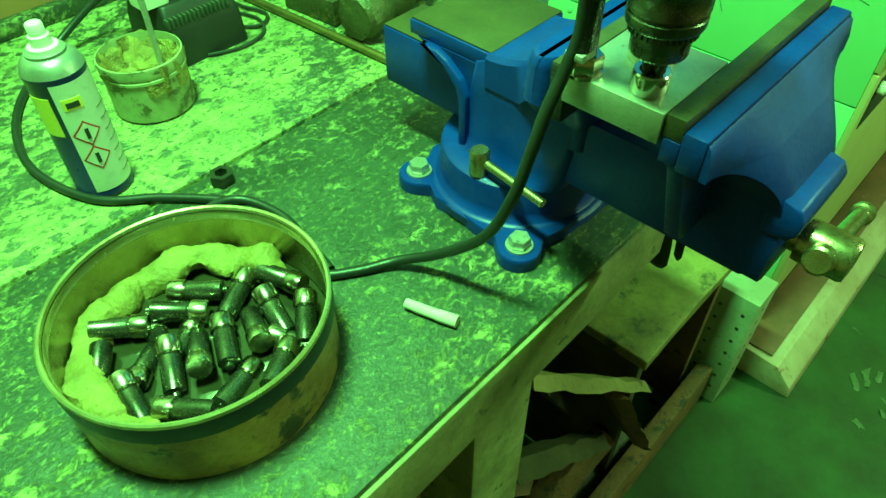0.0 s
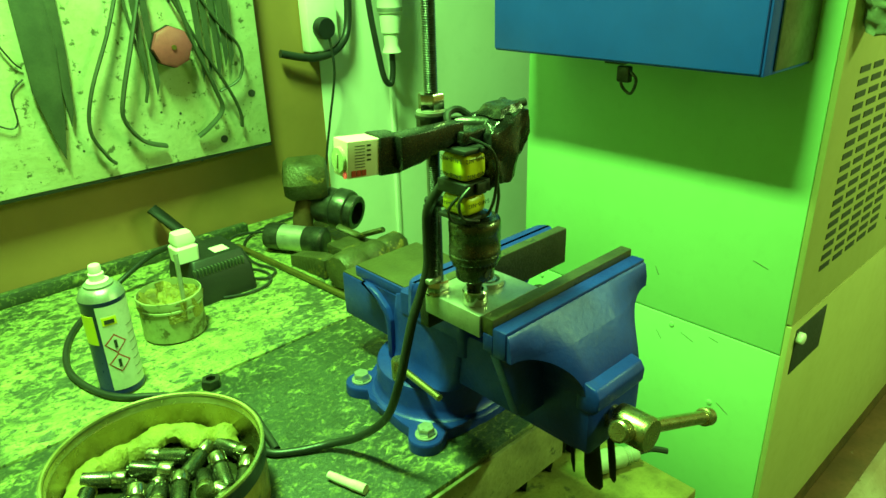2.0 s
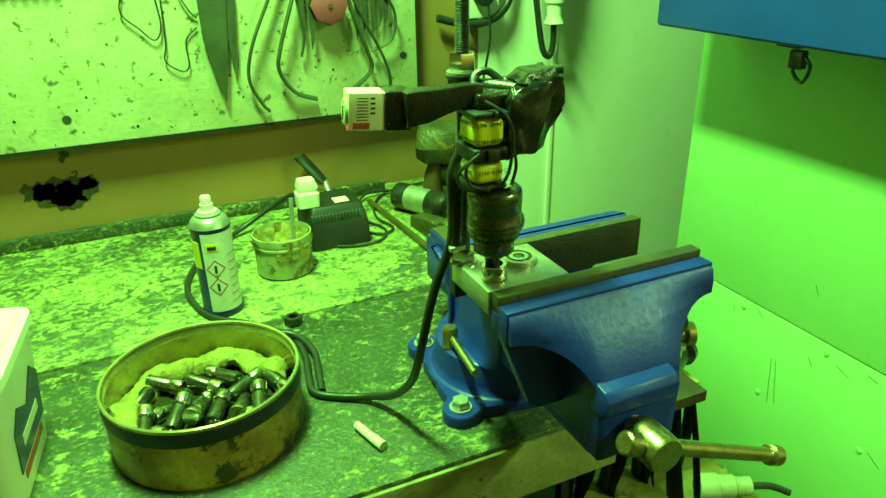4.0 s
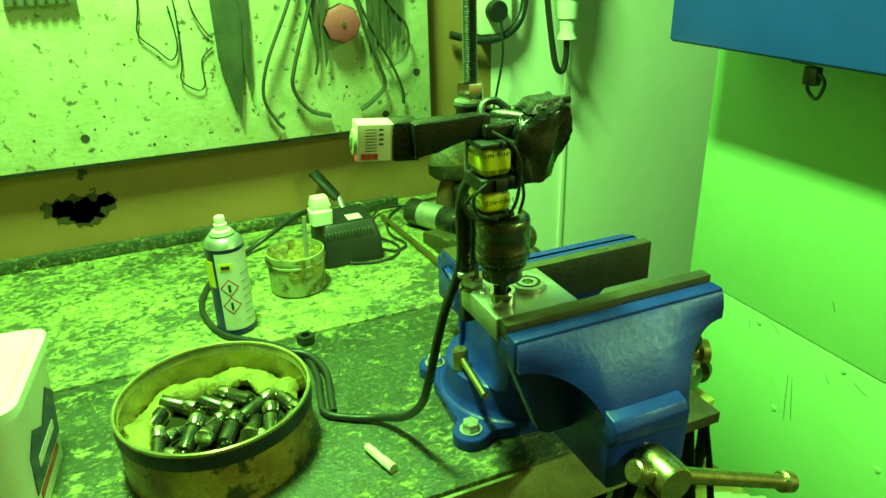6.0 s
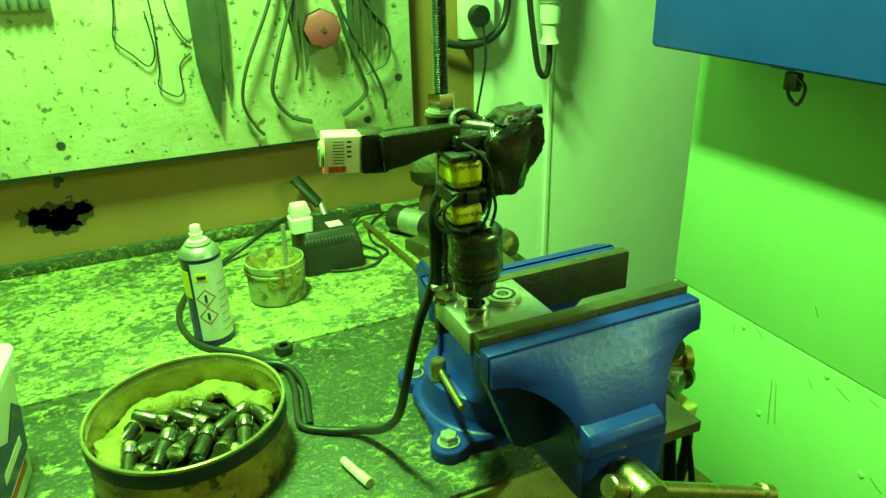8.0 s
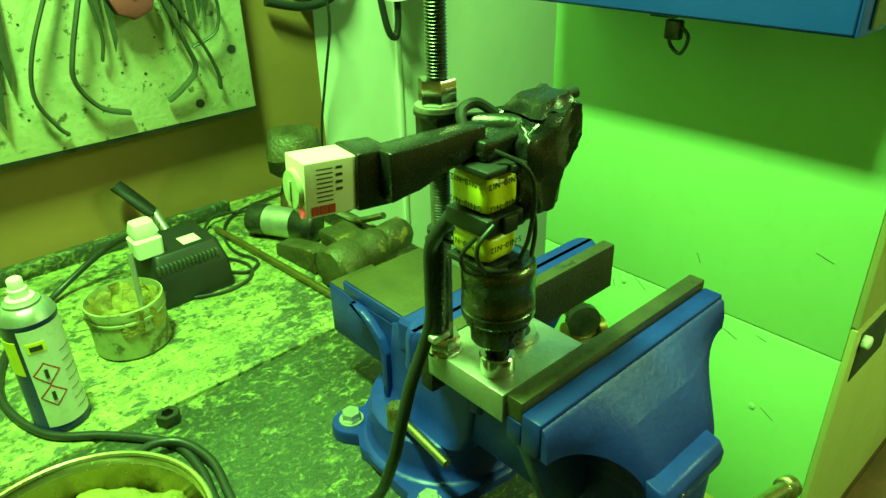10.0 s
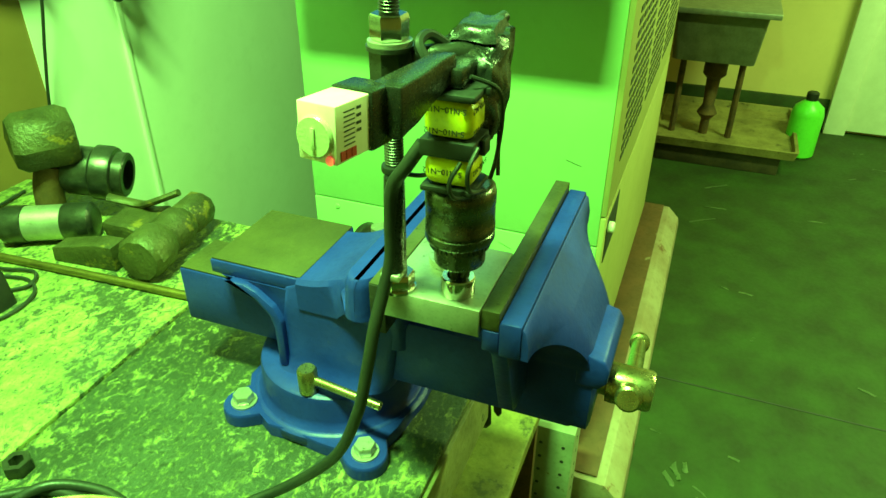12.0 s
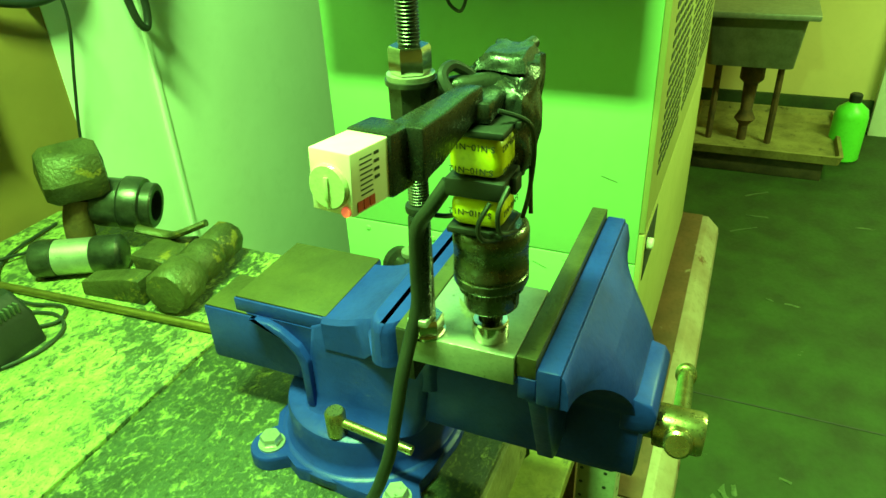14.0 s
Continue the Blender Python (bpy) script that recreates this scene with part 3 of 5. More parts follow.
for bx, by in lug_spots:
    d = Vector((bx - BX, by - BY, 0))
    n = d.normalized()
    s = Vector((-n.y, n.x, 0))
    c = Vector((bx, by, 0))
    inner = Vector((BX, BY, 0)) + n * 0.06
    ring = [inner + s * 0.058, inner + n * 0.021 + s * 0.038, c - n * 0.010 + s * 0.0215]
    ring += [c + 0.0195 * (n * math.cos(a) + s * math.sin(a)) for a in [radians(k) for k in range(80, -81, -16)]]
    ring += [c - n * 0.010 - s * 0.0215, inner + n * 0.021 - s * 0.038, inner - s * 0.058]
    bm = bm_loft([[p + Vector((0, 0, Z + 0.0006)) for p in ring], [p + Vector((0, 0, Z + 0.0105)) for p in ring], [p * 0.985 + 0.015 * c + Vector((0, 0, Z + 0.0128)) for p in ring], [p * 0.94 + 0.06 * c + Vector((0, 0, Z + 0.0138)) for p in ring]])
    part("lug", bm, M["vise"], vise)
    bm = bm_lathe([(0.0120, Z + 0.0138), (0.0120, Z + 0.0158)], 24, (bx, by, 0))
    bm_hex(bx, by, Z + 0.0158, Z + 0.0245, 0.0165, bm)
    part("bolt", bm, M["steel"], vise, "zinc hex bolt")
part("swivel_drum", bm_lathe([(0.080, Z + 0.0155), (0.0765, Z + 0.019), (0.0755, Z + 0.024), (0.0750, Z + 0.044), (0.0738, Z + 0.0485), (0.071, Z + 0.0505), (0.05, Z + 0.0515)], 64, (BX, BY, 0)), M["vise"], vise)


def ring_xy(x0, x1, y0, y1, z, r=0.012, k=4):
    out = []
    for cx, cy, a0 in ((x1 - r, y1 - r, 0), (x0 + r, y1 - r, 90), (x0 + r, y0 + r, 180), (x1 - r, y0 + r, 270)):
        for i in range(k + 1):
            a = radians(a0 + 90 * i / k)
            out.append((cx + r * math.cos(a), cy + r * math.sin(a), z))
    return out


# column under the fixed jaw, filleted into the drum
part("body", bm_loft([ring_xy(0.050, 0.158, 0.046, 0.162, Z + 0.0505, 0.022), ring_xy(0.055, 0.153, 0.044, 0.157, Z + 0.056, 0.016), ring_xy(0.058, 0.150, 0.042, 0.150, Z + 0.066, 0.010), ring_xy(0.059, 0.149, 0.036, 0.148, Z + 0.110, 0.008), ring_xy(0.059, 0.149, 0.030, 0.142, Z + 0.138, 0.008), ring_xy(0.060, 0.148, 0.030, 0.120, Z + 0.149, 0.008)]), M["vise"], vise)


def fixed_ring(x0, x1, yb, z):
    """A jaw section whose back corners are rounded off."""
    r = min(0.012, (yb - 0.0272) * 0.6)
    return ring_xy(x0, x1, 0.0272, yb, z, r, 4)


secs = [(0.060, 0.148, 0.095, 0.100)]
for k in range(11):
    a = math.pi / 2 * k / 10
    zz = 0.110 + 0.062 * math.sin(a)
    w = 0.060 * (1 - (1 - math.cos(a)))
    secs.append((w, 0.204 - w, 0.092 - 0.040 * (1 - math.cos(a)), zz))
secs += [(0.0005, 0.2035, 0.0515, 0.180), (0.0005, 0.2035, 0.0505, 0.198), (0.0015, 0.2025, 0.0490, 0.2050), (0.003, 0.201, 0.0475, 0.2066)]
part("fixed_jaw", bm_loft([fixed_ring(x0, x1, yb, Z + z) for x0, x1, yb, z in secs]), M["vise"], vise)
# saddle that runs from the jaw back down to the anvil, with a hollow at each side
rows = []
for k in range(13):
    u = k / 12
    y = 0.038 + 0.089 * u
    h = 0.2015 - 0.052 * (1 - (1 - u) ** 2.1)
    half = 0.046 + 0.052 * max(0.0, 1 - u * 1.55) ** 1.7
    lo = 0.120 + 0.055 * max(0.0, 1 - u * 1.7)
    rows.append([(CX + 0.002 + half * q, y, Z + (h - (0.004 if abs(q) == 1 else 0.0))) for q in (-1, -0.93, -0.5, 0, 0.5, 0.93, 1)] + [(CX + 0.002 + half, y, Z + lo), (CX + 0.002 - half, y, Z + lo)])
part("neck", bm_loft(rows), M["vise"], vise)
part("jaw_insert", bm_box(0.0, 0.2045, 0.0152, 0.0270, Z + 0.168, Z + 0.2075, 0.001), M["jaw"], vise, "dark serrated jaw plate")
part("insert_top", bm_box(0.0005, 0.204, 0.0155, 0.0267, Z + 0.2076, Z + 0.2084, 0.0003), M["jaw_edge"], vise)
part("anvil", bm_box(0.061, 0.158, 0.124, 0.2145, Z + 0.1355, Z + 0.1485, 0.0015), M["vise"], vise)
part("anvil_top", bm_box(0.0625, 0.1565, 0.1245, 0.213, Z + 0.1485, Z + 0.1503, 0.0006), M["cast"], vise, "bare worn anvil face")
part("anvil_root", bm_loft([ring_xy(0.060, 0.150, 0.10, 0.152, Z + 0.092, 0.006), ring_xy(0.060, 0.152, 0.10, 0.170, Z + 0.1180, 0.006), ring_xy(0.0605, 0.156, 0.10, 0.206, Z + 0.1355, 0.004)]), M["vise"], vise)
bm = bm_prism([(0.1985, Z + 0.1352), (0.190, Z + 0.1352), (0.167, Z + 0.121), (0.155, Z + 0.108), (0.1515, Z + 0.096), (0.1515, Z + 0.054), (0.143, Z + 0.054), (0.143, Z + 0.104), (0.150, Z + 0.118), (0.166, Z + 0.130), (0.178, Z + 0.1352)], "x", 0.0535, 0.0625, 0.0022)
part("rib", bm, M["vise"], vise)
part("slide_tail", bm_box(0.078, 0.134, 0.14, 0.2695, Z + 0.058, Z + 0.1165, 0.003), M["vise"], vise)
part("slide_tail_top", bm_box(0.0795, 0.1325, 0.2045, 0.268, Z + 0.1165, Z + 0.1180, 0.0007), M["cast"], vise, "bare worn end of the slide")
part("slide", bm_box(0.064, 0.140, -0.112, 0.052, Z + 0.062, Z + 0.128, 0.004), M["vise"], vise)


# moving jaw: a wide head that sweeps out to the nose, cut away by an arch at each side
def jaw_ring(half, yb, yf, z):
    out = [(CX + half, yb, z), (CX - half, yb, z)]
    for k in range(25):
        x = half * (k / 12 - 1)
        w = min(1, max(0, (abs(x) - 0.030) / 0.072))
        w = w * w * (3 - 2 * w)
        out.append((CX - 0.006 * (1 - abs(k / 12 - 1)) + x, yf + (max(yf, -0.086) - yf) * w, z))
    return out


secs = [(0.038, -0.062, -0.124, 0.066), (0.040, -0.062, -0.125, 0.072), (0.041, -0.062, -0.126, 0.120), (0.041, -0.060, -0.124, 0.126)]
for k in range(15):
    a = math.pi / 2 * k / 14
    zz = 0.128 + 0.046 * math.sin(a)
    secs.append((0.042 + 0.060 * (1 - math.cos(a)), -0.060, -0.123 + 0.040 * ((zz - 0.128) / 0.070) ** 1.5, zz))
secs += [(0.1022, -0.060, -0.0925, 0.184), (0.1022, -0.060, -0.0835, 0.1965), (0.1018, -0.060, -0.0815, 0.1985)]
part("moving_jaw", bm_loft([jaw_ring(h, yb, yf, Z + z) for h, yb, yf, z in secs]), M["vise"], vise)
part("jaw_web", bm_prism([(CX - 0.101, Z + 0.180), (CX + 0.101, Z + 0.180), (CX + 0.101, Z + 0.172), (CX + 0.074, Z + 0.100), (CX + 0.064, Z + 0.094), (CX - 0.064, Z + 0.094), (CX - 0.074, Z + 0.100), (CX - 0.101, Z + 0.172)], "y", -0.0725, -0.0605, 0.002), M["vise"], vise)
part("nose_ledge", bm_prism([(-0.1335, 0.119 + Z), (-0.1345, 0.131 + Z), (-0.130, 0.139 + Z), (-0.118, 0.142 + Z), (-0.110, 0.142 + Z), (-0.110, 0.112 + Z), (-0.128, 0.112 + Z)], "x", CX - 0.042, CX + 0.030, 0.002), M["vise"], vise)
part("jaw_block", bm_box(-0.0015, 0.2055, -0.0812, -0.0662, Z + 0.174, Z + 0.2015, 0.0018), M["vise"], vise)
part("jaw_back", bm_box(-0.001, 0.205, -0.0660, -0.0545, Z + 0.176, Z + 0.1925, 0.001), M["vise"], vise)
part("jaw_insert", bm_box(-0.0005, 0.2045, -0.0660, -0.0535, Z + 0.1927, Z + 0.2080, 0.0008), M["jaw_edge"], vise, "dark serrated jaw plate")
# screw and handle
SX, SZ = 0.096, Z + 0.0925
part("screw_head", bm_lathe([(0.0115, -0.124), (0.0115, -0.131), (0.0160, -0.132), (0.0165, -0.136), (0.0165, -0.164), (0.0150, -0.167), (0.004, -0.168)], 36, (SX, 0, SZ), "y"), M["worn"], vise, "polished screw head with cross hole")
h0, h1 = Vector((0.073, -0.150, Z + 0.1015)), Vector((0.248, -0.147, Z + 0.0215))
part("handle", bm_tube([h0, h0.lerp(h1, 0.5), h1], 0.0070, 16, 2), M["worn"], vise, "steel tommy bar with ball ends")
hd = (h1 - h0).normalized()
for p in (h0, h1):
    part("handle_knob", bm_tube([p - hd * 0.0075, p - hd * 0.006, p + hd * 0.006, p + hd * 0.0075], [0.0082, 0.0100, 0.0100, 0.0082], 18, 1), M["worn"], vise)
# swivel lock
part("lock_bolt", bm_lathe([(0.0088, Z + 0.0510), (0.0088, Z + 0.0725), (0.0070, Z + 0.0750)], 24, (0.0385, 0.1125, 0)), M["worn"], vise)
part("lock_bar", bm_tube([(0.0385, 0.108, Z + 0.064), (0.0335, 0.041, Z + 0.0605)], 0.0040, 12, 1), M["worn"], vise)

# ---- lapping rig clamped in the vise ----
PT = 1.0580
rig = thing("vibrating_lapping_rig", "home-made rig with drill chuck, yellow coil and threaded rod", "machine")
part("steel_plate", bm_box(-0.0030, 0.0735, -0.0530, 0.0150, 1.0370, PT, 0.0008), M["steel"], rig, "ground steel plate clamped between the jaws")
RX, RY = 0.004, 0.006
prof = []
z = PT - 0.002
while z < 1.36:
    prof += [(0.0050, z), (0.0060, z + 0.0009)]
    z += 0.0018
part("threaded_rod", bm_lathe(prof, 20, (RX, RY, 0)), M["dark_steel"], rig)
bm = bm_lathe([(0.0118, PT), (0.0118, PT + 0.002)], 24, (RX, RY, 0))
bm_hex(RX, RY, PT + 0.002, PT + 0.013, 0.019, bm)
part("nut", bm, M["chrome"], rig)
bm = bm_hex(RX, RY, 1.2215, 1.2355, 0.019)
part("nut", bm, M["chrome"], rig)
part("washer", bm_lathe([(0.0125, 1.2190), (0.0125, 1.2215)], 28, (RX, RY, 0)), M["steel"], rig)
part("washer", bm_lathe([(0.0135, 1.2165), (0.0135, 1.2189)], 28, (RX, RY, 0)), M["dark_steel"], rig)
part("clamp_block", bm_lathe([(0.0125, 1.199), (0.0125, 1.2163)], 8, (RX, RY, 0)), M["dark_steel"], rig)
part("clamp_arm", bm_tube([(RX + 0.006, RY - 0.006, 1.209), (0.018, -0.016, 1.211), (0.034, -0.034, 1.210)], 0.007, 12, 4), M["dark_steel"], rig)
# timer on its taped arm
tm = Matrix.Translation((-0.0935, -0.0030, 1.2045)) @ Euler((0, radians(4), radians(-7))).to_matrix().to_4x4()
def placed(bm, m):
    bmesh.ops.transform(bm, matrix=m, verts=bm.verts)
    return bm
timer = part("timer_relay", placed(bm_box(0.0, 0.030, -0.0105, 0.0105, -0.0135, 0.0135, 0.0007), tm), M["timer"], rig, "white plug-in timer relay")
part("dial", placed(bm_lathe([(0.0098, 0.0), (0.0098, -0.0012), (0.0090, -0.0022), (0.003, -0.0024)], 28, (0, 0.0005, -0.0015), "x"), tm), M["clear"], timer, "clear round timer dial")
part("dial_pointer", placed(bm_box(-0.0032, -0.0023, -0.0008, 0.0012, -0.007, 0.003, 0.0002), tm), M["clear"], timer)
part("indicator", placed(bm_lathe([(0.0022, 0.0), (0.0022, -0.001)], 14, (0, -0.0072, -0.0115), "x"), tm), glow("red_indicator", (0.9, 0.12, 0.08), 0.5), timer, "small lit red indicator")
tu, tv, tn = tm.to_3x3() @ Vector((1, 0, 0)), tm.to_3x3() @ Vector((0, 0, 1)), tm.to_3x3() @ Vector((0, -1, 0))
rows = [(0.016, 0.019, 0.009 - 0.0035 * k, 0.0103 - 0.0035 * k) for k in range(4)]
rows += [(0.006, 0.014, 0.0095 - 0.0022 * k, 0.0100 - 0.0022 * k) for k in range(8)]
bars("print", rows, tm @ Vector((0, -0.0105, 0)), tu, tv, tn, M["ink"], timer)
bars("red_print", [(0.003 + 0.0042 * k, 0.0065 + 0.0042 * k, -0.0122, -0.0078) for k in range(3)], tm @ Vector((0, -0.0105, 0)), tu, tv, tn, M["red"], timer)
part("timer_socket", roughen(placed(bm_box(0.026, 0.046, -0.0125, 0.0118, -0.0145, 0.0148, 0.002), tm), 0.0006, 120), M["tape"], rig, "socket wrapped in black tape")
bm = bm_loft([[(x, y, z) for y, z in ((-0.0275 - 0.12 * (x + 0.056), z0), (-0.0275 - 0.12 * (x + 0.056), z1), (-0.0095 - 0.22 * (x + 0.056), z1), (-0.0095 - 0.22 * (x + 0.056), z0))] for x, z0, z1 in ((-0.056, 1.191, 1.2165), (-0.040, 1.1935, 1.2170), (-0.026, 1.1985, 1.2178), (-0.012, 1.2025, 1.2185), (0.001, 1.205, 1.2190))])
bmesh.ops.bevel(bm, geom=list(bm.edges), offset=0.0012, segments=2, profile=0.5, affect="EDGES")
part("taped_arm", roughen(bm, 0.0006, 60, 1), M["tape"], rig, "bracket wrapped in black tape")
# coil
CO = (0.0003, -0.0336)
for nm, a, b in (("coil", 1.1460, 1.1635), ("coil", 1.1745, 1.1965)):
    part(nm, bm_box(CO[0] - 0.0128, CO[0] + 0.0128, CO[1] - 0.0148, CO[1] + 0.0148, a, b, 0.0065, 6), M["coil"], rig, "winding wrapped in yellow printed tape")
for a, b in ((1.1420, 1.1459), (1.1637, 1.1743), (1.1967, 1.2010)):
    part("coil_flange", bm_box(CO[0] - 0.0140, CO[0] + 0.0140, CO[1] - 0.0162, CO[1] + 0.0162, a, b, 0.0015), M["black"], rig)
part("terminal", bm_box(CO[0] - 0.004, CO[0] + 0.006, CO[1] - 0.0195, CO[1] - 0.0163, 1.1645, 1.1740, 0.0008), M["black"], rig)
part("terminal", bm_box(CO[0] + 0.002, CO[0] + 0.012, CO[1] - 0.0195, CO[1] - 0.0163, 1.1970, 1.2015, 0.0008), M["black"], rig)
for k, (zz, body) in enumerate(((1.1920, "S-N10~N12"), (1.1795, "S-N10~N12"), (1.1555, "S-N10~N12"))):
    text("print", body, 0.0048, Matrix.Translation((CO[0] - 0.01292, CO[1] + 0.0005 + 0.001 * k, zz)) @ Euler((radians(90), radians(180), radians(-90))).to_matrix().to_4x4(), M["ink"], rig)
    text("print", body, 0.0048, Matrix.Translation((CO[0] + 0.001 * k, CO[1] - 0.01492, zz)) @ Euler((radians(90), radians(180), 0)).to_matrix().to_4x4(), M["ink"], rig)
# taped magnet core behind the coil
def hull(points):
    bm = bmesh.new()
    for p in points:
        bm.verts.new(p)
    bmesh.ops.convex_hull(bm, input=list(bm.verts))
    return bm


CY = 0.009
bm = hull([(x, y + CY, z) for x, ya, yb, z in ((0.014, -0.056, -0.022, 1.165), (0.017, -0.058, -0.022, 1.206), (0.032, -0.061, -0.024, 1.167), (0.047, -0.056, -0.030, 1.171), (0.060, -0.052, -0.034, 1.192), (0.064, -0.054, -0.034, 1.212), (0.058, -0.060, -0.028, 1.220), (0.036, -0.056, -0.026, 1.2225), (0.026, -0.052, -0.028, 1.214)) for y in (ya, yb)])
part("magnet_core", roughen(roughen(bm, 0.0046, 70, 6), 0.0014, 240), M["tape"], rig, "magnet core bound in crumpled black tape")
part("core_top", roughen(hull([(x, y + CY, z) for x, y, z in ((0.028, -0.056, 1.218), (0.028, -0.028, 1.218), (0.058, -0.056, 1.219), (0.058, -0.030, 1.219), (0.032, -0.053, 1.2250), (0.034, -0.032, 1.2260), (0.055, -0.053, 1.2270), (0.055, -0.032, 1.2275))]), 0.0016, 150, 4), M["tape"], rig, "taped stack of iron plates")
part("core_pin", bm_tube([(0.044, -0.044 + CY, 1.222), (0.064, -0.050 + CY, 1.2250)], 0.0036, 10, 1), M["rubber"], rig)
part("bridge", roughen(bm_box(-0.006, 0.026, -0.040, -0.016, 1.2015, 1.2120, 0.002), 0.0012, 90, 2), M["tape"], rig)
# chuck
KX, KY = 0.0120, -0.0338
part("chuck_spindle", bm_lathe([(0.012, 1.1391), (0.014, 1.1410), (0.008, 1.1420)], 28, (KX, KY, 0)), M["chrome"], rig)
part("chuck_sleeve", bm_lathe([(0.006, 1.0995), (0.0191, 1.1000), (0.0212, 1.1015), (0.0219, 1.1035), (0.0219, 1.1075), (0.0211, 1.1083), (0.0211, 1.1091), (0.0218, 1.1099), (0.0218, 1.1125), (0.0215, 1.1129), (0.0215, 1.1265), (0.0218, 1.1269), (0.0218, 1.1340), (0.0211, 1.1370), (0.0191, 1.1387), (0.0178, 1.1391), (0.0170, 1.1380), (0.0120, 1.1380)], 56, (KX, KY, 0)), M["chuck"], rig, "oily black drill chuck sleeve")
bm = bmesh.new()
for k in range(36):
    a = 2 * math.pi * k / 36
    b2 = bm_box(-0.0012, 0.0012, -0.0011, 0.0011, 1.0970, 1.1006)
    bmesh.ops.transform(b2, matrix=Matrix.Translation((KX, KY, 0)) @ Matrix.Rotation(a, 4, "Z") @ Matrix.Translation((0.0182, 0, 0)), verts=b2.verts)
    tmp = bpy.data.meshes.new("t")
    b2.to_mesh(tmp)
    b2.free()
    bm.from_mesh(tmp)
    bpy.data.meshes.remove(tmp)
part("chuck_teeth", bm, M["dark_steel"], rig)
part("chuck_nose", bm_lathe([(0.005, 1.0798), (0.0095, 1.0800), (0.0158, 1.0842), (0.0164, 1.0852), (0.0166, 1.1000)], 40, (KX, KY, 0)), M["chuck"], rig)
part("key_hole", bm_lathe([(0.0030, -0.0169), (0.0030, -0.0140)], 16, (KX - 0.003, KY, 1.0915), "y"), M["ink"], rig)
for k in range(3):
    a = 2 * math.pi * k / 3 + 0.4
    part("chuck_finger", bm_tube([(KX + 0.006 * math.cos(a), KY + 0.006 * math.sin(a), 1.0810), (KX + 0.0035 * math.cos(a), KY + 0.0035 * math.sin(a), 1.0715)], 0.0028, 8, 1), M["dark_steel"], rig)
part("lap_stem", bm_lathe([(0.0025, 1.06), (0.0025, 1.0780)], 14, (KX, KY, 0)), M["dark_steel"], rig)
wires = [[(-0.0020, -0.0430, 1.2080), (0.0080, -0.0550, 1.2000), (0.0140, -0.0570, 1.1840), (0.0130, -0.0550, 1.1590), (0.0080, -0.0530, 1.1460)],
         [(-0.0100, -0.0510, 1.1720), (-0.0200, -0.0490, 1.1620), (-0.0160, -0.0490, 1.1480), (-0.0020, -0.0530, 1.1435)],
         [(0.0020, -0.0230, 1.2040), (0.0050, -0.0110, 1.2190), (0.0160, -0.0120, 1.2230), (0.0240, -0.0200, 1.2160)],
         [(0.0160, -0.0550, 1.1740), (0.0190, -0.0540, 1.1590), (0.0140, -0.0560, 1.1460)]]
wires += [[(-0.0150, -0.0430, 1.1640), (-0.0220, -0.0390, 1.1540), (-0.0190, -0.0410, 1.1440), (-0.0060, -0.0490, 1.1410)]]
for k, w in enumerate(wires):
    part("wire", bm_tube(w, 0.0030 if k == 2 else 0.0013, 8, 6), M["rubber"], rig)
part("zip_tie", bm_lathe([(0.0082, 1.1435), (0.0086, 1.1455), (0.0082, 1.1475)], 20, (RX - 0.001, RY - 0.001, 0)), M["black"], rig)
part("zip_tie", bm_tube([(-0.003, 0.003, 1.1455), (-0.006, -0.014, 1.1475), (-0.008, -0.024, 1.1520)], 0.0014, 6, 4), M["black"], rig)
bush = single("lapping_bush", bm_lathe([(0.0075, PT + 0.0005), (0.0108, PT + 0.0005), (0.0112, PT + 0.0015), (0.0112, PT + 0.0125), (0.0104, PT + 0.0135), (0.0075, PT + 0.0135), (0.0075, PT + 0.0006)], 36, (KX + 0.001, KY + 0.001, 0), close=False), M["chrome"], "bright turned steel bush standing on the plate", "bush")
bearing = thing("ball_bearing", "small steel ball bearing lying on the plate", "bearing", (0.0470, -0.0150, PT))
part("outer_race", bm_lathe([(0.0115, 0.0004), (0.0155, 0.0004), (0.0155, 0.0055), (0.0115, 0.0055), (0.0115, 0.0005)], 36, close=False), M["steel"], bearing)
part("inner_race", bm_lathe([(0.005, 0.0004), (0.0085, 0.0004), (0.0085, 0.0055), (0.005, 0.0055), (0.005, 0.0005)], 32, close=False), M["chrome"], bearing)
part("shield", bm_lathe([(0.0086, 0.001), (0.0114, 0.001), (0.0114, 0.0045), (0.0086, 0.0045), (0.0086, 0.0011)], 32, close=False), M["dark_steel"], bearing)

# power cable of the rig
cab_pts = [(-0.006, -0.017, 1.168), (-0.009, -0.008, 1.154), (-0.008, 0.002, 1.138), (-0.0065, 0.005, 1.113), (-0.0065, 0.006, 1.086), (-0.011, 0.010, 1.063), (-0.019, 0.014, 1.038), (-0.026, 0.018, 1.005), (-0.031, 0.025, 0.968), (-0.034, 0.045, 0.920), (-0.040, 0.085, 0.878), (-0.056, 0.118, 0.859), (-0.085, 0.138, 0.8547), (-0.108, 0.158, 0.8547), (-0.106, 0.19, 0.8547), (-0.099, 0.235, 0.8547), (-0.104, 0.285, 0.8547), (-0.145, 0.340, 0.8547), (-0.19, 0.385, 0.8547), (-0.210, 0.46, 0.8547), (-0.200, 0.53, 0.8547), (-0.165, 0.60, 0.8547), (-0.10, 0.66, 0.862), (-0.03, 0.66, 0.90), (0.0, 0.62, 0.925)]
single("power_cable", bm_tube(cab_pts, 0.0043, 12, 10), M["rubber"], "thick black rubber mains cable looping over the bench", "cable")
